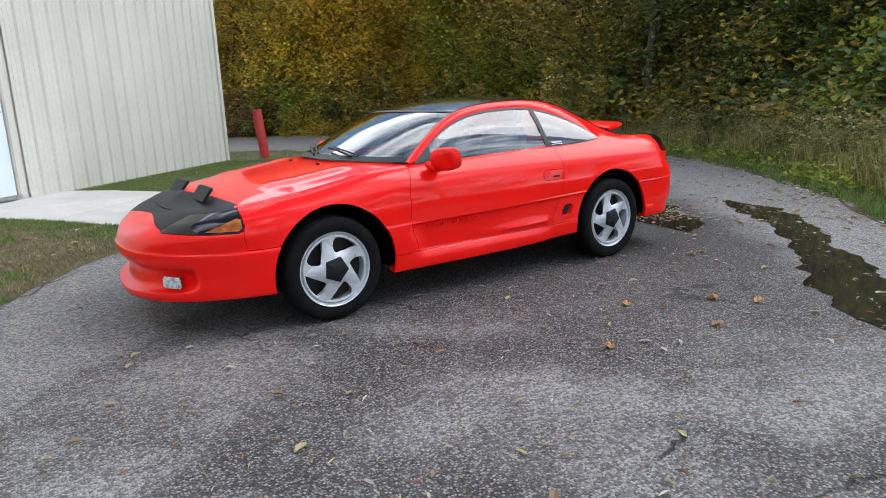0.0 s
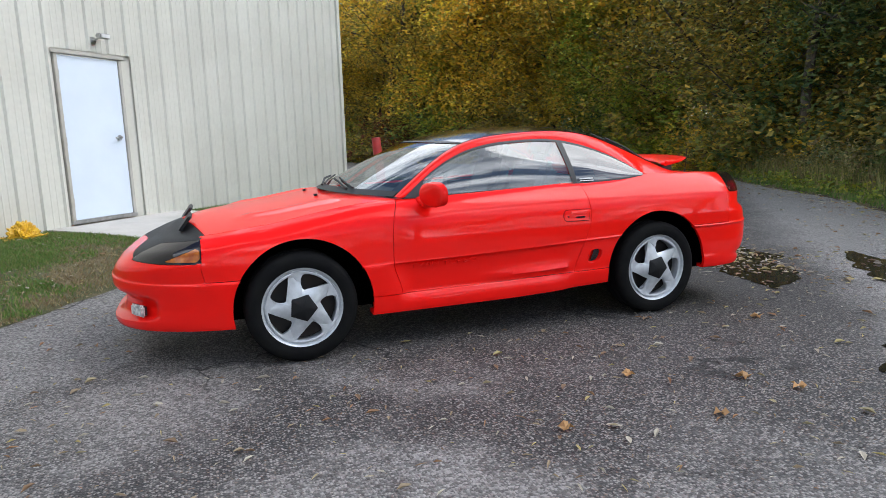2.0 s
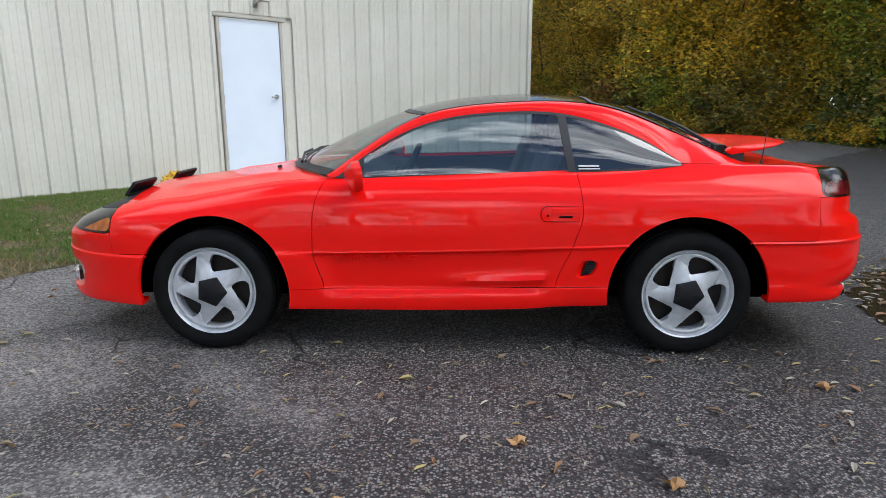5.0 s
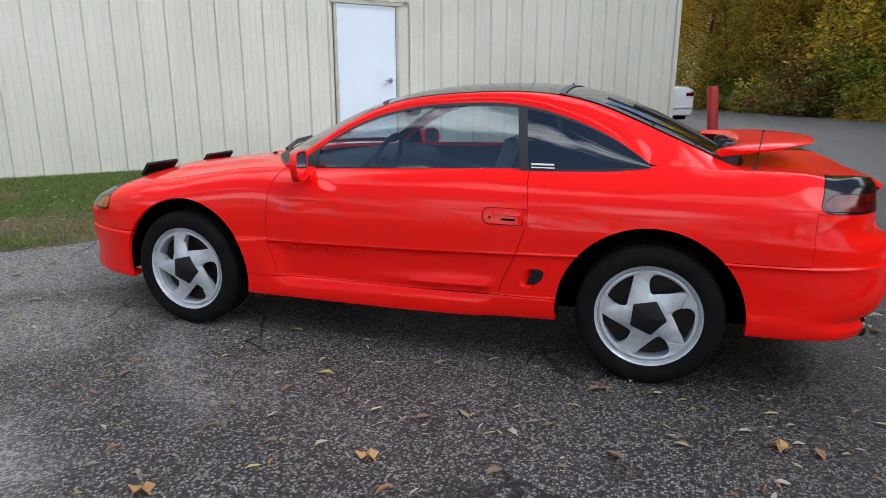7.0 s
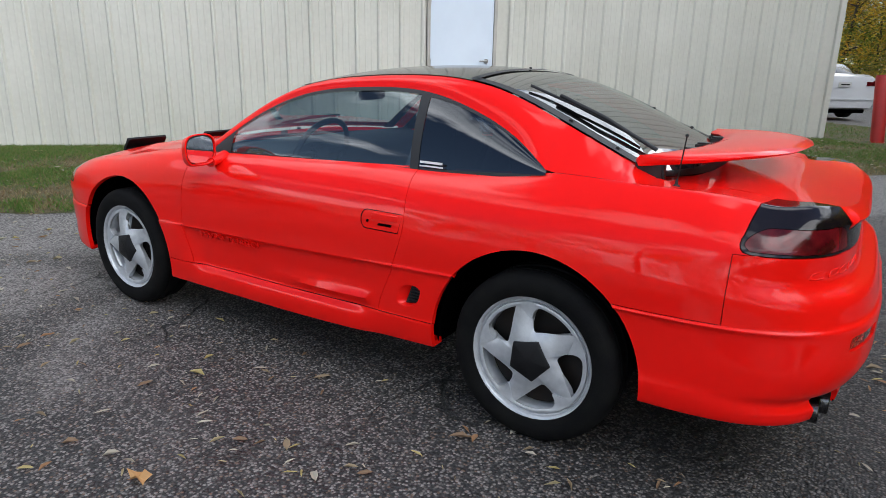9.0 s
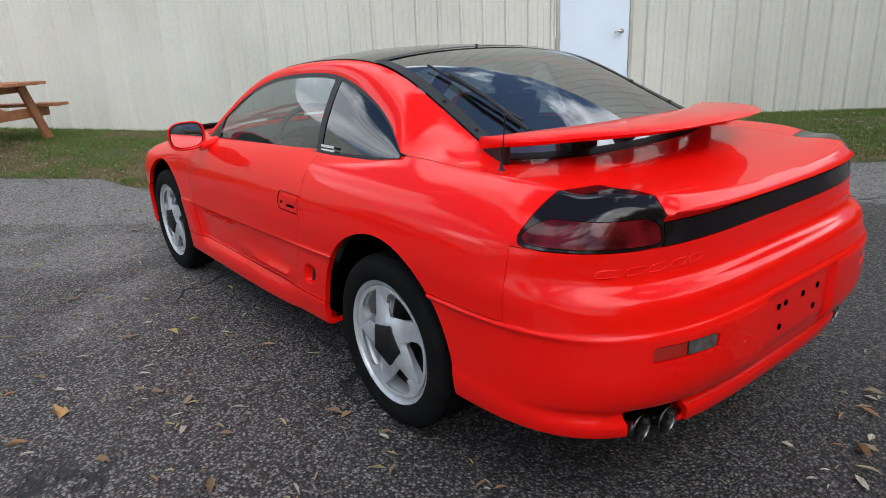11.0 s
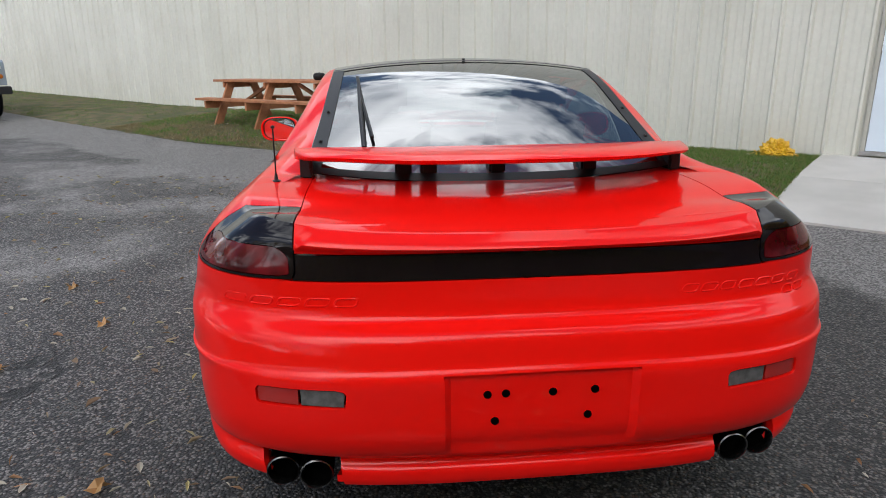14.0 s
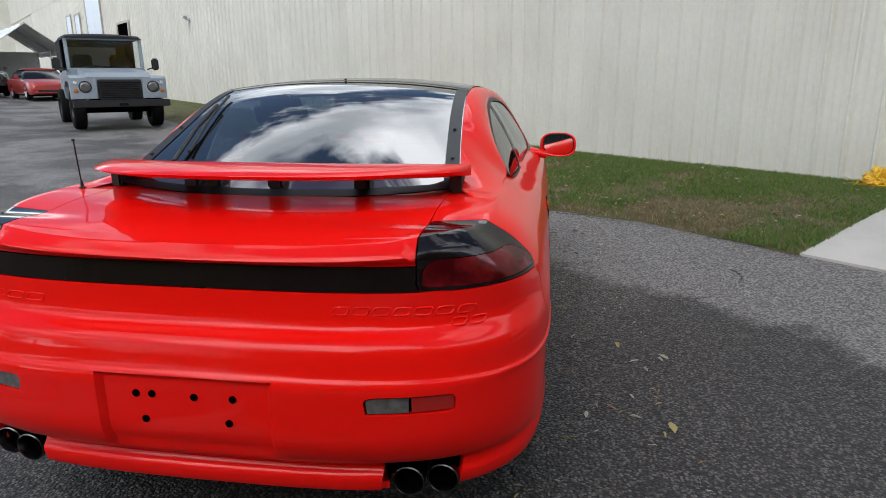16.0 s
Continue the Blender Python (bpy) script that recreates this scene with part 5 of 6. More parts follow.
knob = part("lever_handle", rod([DM @ Vector((-.135, -.02, 1.40)), DM @ Vector((-.135, -.075, 1.40)), DM @ Vector((-.15, -.085, 1.40)), DM @ Vector((-.25, -.085, 1.395))], .013, 10), STEEL, door, "steel lever handle", smooth=50)
rose = turned([(0, -.03), (.030, -.028), (.034, -.02), (.034, .0), (0, .0)], 24)
bmesh.ops.transform(rose, matrix=DM @ Matrix.Translation((-.135, -.018, 1.40)), verts=rose.verts)
part("rose", rose, STEEL, knob, smooth=40)

# wall lamps
def wall_lamp(s, z, k=1.0):
    lamp = thing("wall_lamp", "small grey floodlight on the shed wall", "lamp", group="wall lamps")
    base = turned([(0, -.03), (.05, -.03), (.055, 0), (0, 0)], 20)
    part("base", base, STEEL, lamp, smooth=40)
    part("arm", rod([(0, -.02, 0), (.02, -.09, .02), (.05, -.13, .05)], .014), STEEL, lamp, smooth=40)
    part("head", box(-.02, .16, -.19, -.09, .02, .085, .015), STEEL, lamp, "grey lamp head")
    part("lens", box(0, .14, -.197, -.188, .03, .075, .003), material("frosted_lens", (.7, .7, .68), .4), lamp)
    lamp.matrix_world = WALL_M @ Matrix.Translation((s, 0, z)) @ Matrix.Scale(k, 4)
    return lamp


wall_lamp(-.40, 2.70)
wall_lamp(-23.6, 3.38, 1.5)

# far openings of the long shed
for k, (s0, s1, z0, z1, dark) in enumerate(((-33.4, -31.4, .9, 3.95, True), (-39.6, -36.2, 1.0, 6.0, False), (-42.6, -41.2, 1.3, 5.0, False), (-45.0, -43.6, 1.3, 5.1, False))):
    w = tagged(new("window_%d" % (k + 1) if k > 1 else "door_%d" % (k + 2)), "dark open doorway in the far shed wall" if dark else "white shutter in the far shed wall", "door" if k < 2 else "window", kind="structure")
    # The open doorway is a flat black pane, its inner shade painted on
    part("pane", box(s0 + .1, s1 - .1, -.05, -.04, z0, z1 - .1, m=WALL_M), SHADOW_BLACK if dark else DOOR_WHITE, w)
    part("frame", box(s0, s0 + .1, -.09, -.03, z0, z1, .01, WALL_M), FRAME_TAN, w)
    part("frame", box(s1 - .1, s1, -.09, -.03, z0, z1, .01, WALL_M), FRAME_TAN, w)
    part("frame", box(s0 + .1, s1 - .1, -.09, -.03, z1 - .1, z1, .01, WALL_M), FRAME_TAN, w)

# puddles
def puddle(points, label):
    """A thin sheet of standing water round a chain of (x, y, radius)."""
    bm = bmesh.new()
    n = 90
    left, right = [], []
    for k in range(n + 1):
        t = k / n * (len(points) - 1)
        x, y, r = (float(curve([(i, p[j]) for i, p in enumerate(points)], t)) for j in range(3))
        x2, y2 = (float(curve([(i, p[j]) for i, p in enumerate(points)], min(t + .05, len(points) - 1))) for j in range(2))
        x1, y1 = (float(curve([(i, p[j]) for i, p in enumerate(points)], max(t - .05, 0))) for j in range(2))
        d = Vector((x2 - x1, y2 - y1)).normalized()
        for side, out_ in ((1, left), (-1, right)):
            w = r * (1 + .55 * noise.noise((x * 3.1, y * 3.1, side * 5)) + .25 * noise.noise((x * 11, y * 11, side * 9)))
            out_.append((x - side * d.y * w, y + side * d.x * w))
    rows_ = [[bm.verts.new((*[a[i] * (1 - v / 4) + b[i] * v / 4 for i in range(2)], .005)) for v in range(5)] for a, b in zip(left, right)]
    for a, b in zip(rows_, rows_[1:]):
        for v in range(4):
            bm.faces.new((a[v], a[v + 1], b[v + 1], b[v]))
    bmesh.ops.recalc_face_normals(bm, faces=bm.faces)
    if sum(f.normal.z for f in bm.faces) < 0:
        bmesh.ops.reverse_faces(bm, faces=bm.faces)
    return tagged(link_mesh("water", bm, WATER), label, "puddle", kind="structure")


puddle(((2.2, -3.25, .05), (2.75, -2.75, .28), (3.4, -2.2, .22), (4.05, -1.75, .17), (4.75, -1.15, .20), (5.25, -.55, .22), (5.7, .15, .04)), "long dark puddle in a dip of the asphalt")
puddle(((3.75, -.75, .03), (4.05, -.35, .22), (4.4, .25, .34), (4.75, .75, .24), (5.0, 1.2, .03)), "shallow leaf-strewn puddle behind the coupe")

# ---- woods and weeds ----
EDGE = ((2.0, -8.5), (3.4, -4.9), (4.6, -3.0), (5.35, -1.75), (6.54, -.76), (7.41, .23), (8.9, 2.0), (10.2, 4.1), (11.2, 6.4), (13.0, 10.2), (13.5, 13.2), (12.4, 16.6), (9.6, 20.3), (7.4, 24.6), (4.6, 30.0), (0, 37), (-9, 42), (-22, 45))


def edge_at(t):
    """A point of the woods' edge, t in knots, with the outward normal."""
    f = lambda q: Vector([float(curve([(i, p[j]) for i, p in enumerate(EDGE)], q)) for j in range(2)])
    d = (f(min(t + .05, len(EDGE) - 1)) - f(max(t - .05, 0))).normalized()
    return f(t), Vector((d.y, -d.x))


def bank_rise(o):
    return .05 * min(o, 1) + .10 * min(max(o - .4, 0), 3)


bm = bmesh.new()
g = []
offs = (0, .12, .3, .6, 1, 1.6, 2.5, 4, 7, 12, 25, 60)
for a in range(141):
    p, n = edge_at(a / 140 * (len(EDGE) - 1))
    col = []
    for o in offs:
        wob = noise.noise((p.x * 2.3, p.y * 2.3, 0)) * .10
        q = p + n * (o + wob)
        col.append(bm.verts.new((q.x, q.y, height(q.x, q.y) * .4 + .004 + (bank_rise(o) + .05 * noise.noise((q.x, q.y, 2)) if o else 0))))
    g.append(col)
for a in range(140):
    for b in range(len(offs) - 1):
        bm.faces.new((g[a][b], g[a + 1][b], g[a + 1][b + 1], g[a][b + 1]))
bmesh.ops.recalc_face_normals(bm, faces=bm.faces)
if sum(f.normal.z for f in bm.faces) < 0:
    bmesh.ops.reverse_faces(bm, faces=bm.faces)
tagged(link_mesh("verge_bank", bm, LITTER, 60), "leaf-strewn brown woodland floor", "woodland floor", kind="structure")


def leaf_mesh(name, clumps, per, spread, size, mat, flat=.6):
    """Leaves as small folded diamonds, scattered in clumps."""
    verts, faces = [], []
    for c in clumps:
        rad = spread * random.uniform(.6, 1.3)
        for k in range(int(per * random.uniform(.5, 1.3))):
            d = Vector((random.gauss(0, 1), random.gauss(0, 1), random.gauss(0, .75)))
            p = Vector(c) + d * rad * .55
            a = random.uniform(0, 2 * math.pi)
            t = random.gauss(0, flat)
            u = Vector((math.cos(a), math.sin(a), t * .6 - .25)).normalized()
            v = u.cross(Vector((random.gauss(0, .5), random.gauss(0, .5), 1))).normalized()
            l, w = size * random.uniform(.6, 1.35), size * random.uniform(.28, .5)
            i = len(verts)
            n = u.cross(v) * w * .35
            verts += [p - u * l * .5, p + v * w + n, p + u * l * .5, p - v * w + n]
            faces += [(i, i + 1, i + 2), (i, i + 2, i + 3)]
    me = bpy.data.meshes.new(name)
    me.from_pydata(verts, [], faces)
    me.materials.append(mat)
    return me


def tree(tall, wide, mat, n_limbs, clumps, per, size, low, label, lean=0.0, trunk=.12):
    """A tapered trunk, limbs with forks, and a crown of leaf clumps along them."""
    t = thing("tree", label, "tree", group="trees of the wood")
    bend = random.uniform(-.5, .5)
    axis = [Vector((lean * z + .25 * math.sin(z * .6 + bend), .2 * math.cos(z * .5 + bend) - .2, z)) for z in np.linspace(0, tall * .9, 9)]
    bmt = rod(axis, trunk, 9, trunk * .18)
    cl = []
    for k in range(n_limbs):
        z = tall * random.uniform(low, .85)
        i = min(7, int(z / (tall * .9) * 8))
        p = axis[i]
        a = k * 2.4 + random.uniform(-.4, .4)
        reach = wide * random.uniform(.6, 1.1) * (1 - .45 * max(0, z / tall - .35))
        up = random.uniform(.25, .8)
        tip = [p + Vector((math.cos(a) * reach * q, math.sin(a) * reach * q, reach * up * q ** 1.2)) + Vector((random.gauss(0, .08), random.gauss(0, .08), 0)) for q in (0, .35, .7, 1)]
        me = bpy.data.meshes.new("tmp")
        b2 = rod(tip, trunk * .38, 6, trunk * .06)
        b2.to_mesh(me)
        b2.free()
        bmt.from_mesh(me)
        bpy.data.meshes.remove(me)
        for j in range(clumps // n_limbs):
            q = random.uniform(.25, 1.1)
            c = p + (tip[-1] - p) * q
            cl.append(c + Vector((random.gauss(0, .4), random.gauss(0, .4), random.gauss(0, .35))))
    part("trunk", bmt, BARK, t, "dark bark", smooth=60)
    crown = new("crown", leaf_mesh("crown", cl, per, wide * .29, size, mat))
    crown.parent = t
    return t


kinds = [tree(8.5, 3.0, LEAF_GOLD, 16, 112, 110, .145, .16, "young tree with golden autumn leaves at the edge of the wood", 0, .11),
         tree(9.5, 3.2, LEAF_OLIVE, 16, 112, 120, .12, .18, "tree with olive-green autumn leaves in the wood", .04, .14),
         tree(11, 3.4, LEAF_DARK, 16, 110, 125, .12, .18, "dark green leafy tree in the wood", 0, .20),
         tree(7.0, 2.4, LEAF_LIME, 13, 78, 130, .12, .08, "small tree with yellow-green leaves at the wood's edge", .03, .09),
         tree(12, 3.2, LEAF_OLIVE, 13, 60, 70, .14, .30, "tall thinly leaved tree with a dark trunk", .05, .26)]
shrubs = []
for mat, label in ((LEAF_GOLD, "yellowing bush at the edge of the wood"), (LEAF_DARK, "dark green bush at the edge of the wood"), (LEAF_OLIVE, "olive-green bush at the edge of the wood"), (LEAF_LIME, "lime-green bush at the edge of the wood"), (LEAF_RUST, "rust-red bush below the trees")):
    b = thing("bush", label, "bush", group="bushes of the wood")
    cl = [(random.gauss(0, .55), random.gauss(0, .55), .15 + abs(random.gauss(0, .75))) for k in range(46)]
    st = rod([(0, 0, -.1), (.05, .03, .5), (.02, .1, 1.1)], .03, 6, .01)
    part("stem", st, BARK, b)
    c = new("crown", leaf_mesh("crown", cl, 52, .36, .135, mat))
    c.parent = b
    shrubs.append(b)
used = set()


def plant(src, x, y, z, k, turn):
    m = Matrix.Translation((x, y, z)) @ Matrix.Rotation(turn, 4, "Z")
    if src.name not in used:
        used.add(src.name)
        src.matrix_world = m @ Matrix.Scale(k, 4)
        return src
    o = copy_thing(src, m)
    o.scale = (k, k, k)
    return o


def kind_at(t):
    """Golden young trees along the far road, dark ones at the near bank."""
    r = random.random()
    if t > 9.3:
        return kinds[0 if r < .58 else 1 if r < .8 else 3 if r < .92 else 4]
    if t > 7.4:
        return kinds[2 if r < .36 else 1 if r < .72 else 4 if r < .88 else 0]
    return kinds[2 if r < .45 else 1 if r < .7 else 3 if r < .85 else 0]


for lane, (o0, o1, step) in enumerate(((1.6, 3.2, .20), (4.5, 7.5, .24), (9.5, 14, .44))):
    t = (7.2, 6.6, 6.0)[lane]
    while t < 16.8:
        p, n = edge_at(t)
        o = random.uniform(o0, o1) + (1.6 if t < 9 and lane == 0 else 0)
        q = p + n * o
        plant(kind_at(t), q.x, q.y, bank_rise(o) - .05, random.uniform(.8, 1.2), random.uniform(0, 6.28))
        t += step * random.uniform(.8, 1.25)
t = 5.2
while t < 15.5:
    p, n = edge_at(t)
    o = random.uniform(.7, 1.5) + (1.9 if t < 8.6 else .2)
    q = p + n * o
    r = random.random()
    src = shrubs[(0 if r < .4 else 2 if r < .75 else 3 if r < .9 else 1) if t > 9 else (1 if r < .35 else 2 if r < .7 else 3 if r < .88 else 0)]
    plant(src, q.x, q.y, bank_rise(o) - .05, random.uniform(.75, 1.35), random.uniform(0, 6.28))
    t += .15 * random.uniform(.7, 1.3)
bare = tree(12, 2.4, LEAF_OLIVE, 10, 24, 34, .14, .34, "tall dark tree trunk with thin foliage at the wood's edge", .03, .19)
for k, t in enumerate((7.7, 8.5, 9.25, 9.9, 10.7, 11.35, 12.1, 12.9, 13.8)):
    p, n = edge_at(t)
    o = (2.6, 1.7, 3.0)[k % 3]
    plant(bare, *(p + n * o), bank_rise(o) - .05, (1.0, .8, 1.15, .7)[k % 4], 1.7 * k)
p, n = edge_at(13.0)
plant(shrubs[4], *(p + n * 1.0), .1, 1.3, 0)
p, n = edge_at(12.3)
plant(shrubs[4], *(p + n * 1.4), .1, 1.0, 2)
# trees across the open side, seen in the panes
for k in range(16):
    a = radians(238 + 5.5 * k)
    plant(kinds[k % 5], 1 + 27 * math.cos(a), -4 + 24 * math.sin(a), 0, random.uniform(.8, 1.1), k)

# tall weeds on the near bank
spots = []
for k in range(15000):
    t = random.uniform(2.6, 9.6)
    p, n = edge_at(t)
    o = .45 + abs(random.gauss(0, 1)) * 1.1
    q = p + n * o
    dense = noise.noise((q.x * .9, q.y * .9, 7))
    if dense > random.uniform(-.6, .5):
        spots.append((q.x, q.y, bank_rise(o) - .03, (.35 + .65 * min(1, o / 1.6)) * (1 + .3 * dense)))
blades("weeds", spots, .72, .010, WEED, "tall dry weeds and goldenrod on the bank", .35)
spots = []
for k in range(9000):
    t = random.uniform(2.6, 14.5)
    p, n = edge_at(t)
    o = abs(random.gauss(0, .35)) + .05
    q = p + n * o
    spots.append((q.x, q.y, bank_rise(o), .6 + .6 * random.random()))
blades("verge_grass", spots, .12, .009, BLADE, "ragged green grass along the asphalt edge", .7)
cl = []
for k in range(160):
    t = random.uniform(4.2, 9.4)
    p, n = edge_at(t)
    o = .25 + abs(random.gauss(0, .6))
    q = p + n * o
    cl.append((q.x, q.y, bank_rise(o) + .08))
tagged(new("ground_cover", leaf_mesh("ground_cover", cl, 40, .25, .09, LEAF_LIME)), "low broad-leaved green plants on the bank", "plants", kind="stuff")
cl = []
for k in range(260):
    t = random.uniform(3.4, 10.5)
    p, n = edge_at(t)
    o = .5 + abs(random.gauss(0, 1.0))
    q = p + n * o
    cl.append((q.x, q.y, bank_rise(o) + random.uniform(.15, .85)))
tagged(new("weed_leaves", leaf_mesh("weed_leaves", cl, 55, .30, .055, WEED)), "small leaves among the tall weeds", "plants", kind="stuff")


# fallen leaves on the asphalt and lawn
def fallen(n, spot, name, label, size=(.03, .085), slim=.38, over=.007):
    verts, faces = [], []
    for k in range(n):
        x, y = spot()
        if (-1.0 < x < 3.45 and abs(y) < .8):
            continue
        z = height(x, y) + over
        a, l = random.uniform(0, 6.28), random.uniform(*size)
        w = l * slim * random.uniform(.5, 1.2)
        c, s_ = math.cos(a), math.sin(a)
        curl = l * random.uniform(.05, .28)
        i = len(verts)
        for px, py, pz in ((-.5, 0, 0), (-.15, .5, curl), (.25, .42, curl * .8), (.5, 0, curl * .4), (.25, -.42, curl * .6), (-.15, -.5, curl * .9), (0, 0, curl * .15)):
            verts.append((x + c * px * l - s_ * py * w, y + s_ * px * l + c * py * w, z + pz))
        faces += [(i + 6, i + q, i + (q + 1) % 6) for q in range(6)]
    me = bpy.data.meshes.new(name)
    me.from_pydata(verts, [], faces)
    me.materials.append(FALLEN)
    return tagged(new(name, me), label, "leaves", kind="stuff")


def open_spot():
    return random.uniform(-3.0, 5.4), random.uniform(-4.6, 1.5)


def bank_spot():
    p, n = edge_at(random.uniform(3.0, 12))
    q = p - n * (abs(random.gauss(0, .7)) - .25)
    return q.x, q.y


def puddle_spot():
    return 4.4 + random.gauss(0, .35), .25 + random.gauss(0, .42)


def lawn_spot():
    s = random.choice((random.uniform(-12, -1.6), random.uniform(1.1, 6)))
    return place(s, random.uniform(.1, 2.7))


fallen(420, open_spot, "fallen_leaves", "scattered pale and brown fallen leaves on the asphalt")
fallen(1900, open_spot, "leaf_scraps", "thin straw-coloured leaf scraps on the asphalt", (.02, .065), .17)
fallen(1300, bank_spot, "bank_leaves", "fallen leaves along the edge of the asphalt", (.03, .09), .5)
fallen(330, puddle_spot, "puddle_leaves", "wet leaves lying in the puddle", (.03, .09), .4)
def edge_spot():
    s = random.choice((random.uniform(-9, -1.6), random.uniform(1.1, 5)))
    return place(s, 2.85 - abs(random.gauss(0, .8)))


fallen(1500, edge_spot, "lawn_litter", "brown leaf litter and straw along the edge of the lawn", (.02, .06), .3, .034)
fallen(380, lawn_spot, "lawn_leaves", "yellow fallen leaves on the lawn", (.03, .08), .55, .055)
for x, y, a in ((.905, -2.27, .3), (2.19, -2.33, 1.2), (2.05, -2.12, 2.2), (1.535, -1.85, .2), (2.975, -1.31, 2.6), (1.62, -2.42, 1.0)):
    big = bmesh.new()
    mid = big.verts.new((0, 0, .012))
    ring = [big.verts.new(((.048 if k % 2 else .027) * math.cos(k * math.pi / 5), (.048 if k % 2 else .027) * .75 * math.sin(k * math.pi / 5), .006 + .014 * (k % 3))) for k in range(10)]
    for k in range(10):
        big.faces.new((mid, ring[k], ring[(k + 1) % 10]))
    o = tagged(link_mesh("maple_leaf", big, MAPLE), "curled orange-brown lobed leaf on the asphalt", "leaf", group="large fallen leaves")
    o.matrix_world = Matrix.Translation((x, y, .002)) @ Matrix.Rotation(a, 4, "Z")

# ---- things round the coupe ----
# red steel bollard
bollard = thing("bollard", "red painted steel bollard leaning on the lawn by the shed", "bollard")
part("post", turned([(0, -.2), (.105, -.2), (.105, 1.12), (.095, 1.135), (0, 1.137)], 28, "z"), BOLLARD_RED, bollard, smooth=40)
part("collar", turned([(.105, .0), (.120, .0), (.118, .02), (.105, .025)], 28, "z"), BOLLARD_RED, bollard, smooth=40)
bollard.matrix_world = Matrix.Translation((3.53, 10.45, height(3.53, 10.45))) @ Matrix.Rotation(radians(-5), 4, "Y")

# yellow heap at the foot of the wall
YELLOW = material("crumpled_yellow_plastic", (0.72, 0.44, 0.02), 0.45, second=(0.60, 0.33, 0.015), scale=18, grain=.15, grain_scale=60)
heap = bmesh.new()
bmesh.ops.create_icosphere(heap, subdivisions=5, radius=1)
for v in heap.verts:
    d = noise.noise(v.co * 2.6) * .35 + abs(noise.noise(v.co * 6.5 + Vector((3, 1, 2)))) * .42 - .1
    v.co *= 1 + d
    v.co = Vector((v.co.x * .17, v.co.y * .12, max(0, v.co.z + .25) * .17))
hp = tagged(link_mesh("yellow_tape", heap, YELLOW, 25), "crumpled yellow plastic tape heaped against the shed wall", "tape")
hp.matrix_world = stand(-1.86, .24)
scrap = bmesh.new()
for k in range(26):
    a, r = random.uniform(0, 6.28), random.uniform(.12, .30)
    c = Vector((r * math.cos(a) * 1.1, r * math.sin(a) * .6, .03))
    q = [scrap.verts.new(c + Vector((random.gauss(0, .045), random.gauss(0, .03), random.uniform(-.01, .05)))) for j in range(4)]
    scrap.faces.new(q)
part("loose_strip", scrap, YELLOW, hp)

# picnic table
table = thing("picnic_table", "cedar-brown wooden picnic table with fixed benches on the lawn", "picnic table")
for k in range(5):
    part("top_board", box(-1.45, 1.45, -.37 + .15 * k, -.37 + .15 * k + .138, .715, .755, .005), CEDAR, table)
for side in (-1, 1):
    for k in range(2):
        y = side * .62 + .145 * (k - 1) + (.0 if side > 0 else .0)
        part("bench_board", box(-1.45, 1.45, y, y + .135, .415, .455, .005), CEDAR, table)
for x in (-1.15, -.05, 1.15):
    for side in (-1, 1):
        lean = Matrix.Translation((x + .025, side * .23, .70)) @ Matrix.Rotation(radians(side * 26), 4, "X")
        part("leg", box(-.022, .022, -.07, .07, -.83, .01, .004, lean), CEDAR, table)
    part("bench_beam", box(x - .045, x - .003, -.76, .76, .285, .410, .005), CEDAR, table)
    part("top_cleat", box(x - .045, x - .003, -.36, .36, .62, .712, .005), CEDAR, table)
for a, b in ((-1.1, -.35), (1.1, .35)):
    part("brace", rod([(a, 0, .36), (b, 0, .69)], .035, 4), CEDAR, table)
table.matrix_world = stand(-9.25, 1.52) @ Matrix.Translation((0, 0, .02))
pot = tagged(link_mesh("small_pot", turned([(0, 0), (.07, 0), (.095, .03), (.10, .07), (.085, .10), (.05, .115), (0, .12)], 20, "z"), BLACK_VINYL, 40), "small round black pot standing on the picnic table", "pot")
pot.matrix_world = stand(-9.25, 1.52) @ Matrix.Translation((1.0, -.12, .775))

# the grey off-roader
GREY = material("flat_grey_paint", (0.30, 0.345, 0.385), 0.45, second=(0.26, 0.30, 0.335), scale=2, coat=.3)
CANVAS = material("black_canvas", (0.014, 0.014, 0.015), 0.85, grain=.3, grain_scale=200, bump=.001)
RUBBER = TYRE
jeep = thing("off_roader", "boxy grey off-roader with a black canvas top on the drive", "off-roader")
part("tub", box(-1.95, .10, -.76, .76, .55, 1.18, .04), GREY, jeep, "grey body tub", smooth=40)
part("bonnet", loft([[(.05, y, 1.22), (.05, y, .85), (1.30, y, .85), (1.33, y, 1.05), (1.28, y, 1.135), (.6, y, 1.20)] for y in (-.60, -.57, -.2, .2, .57, .60)]), GREY, jeep, "grey bonnet", smooth=30)
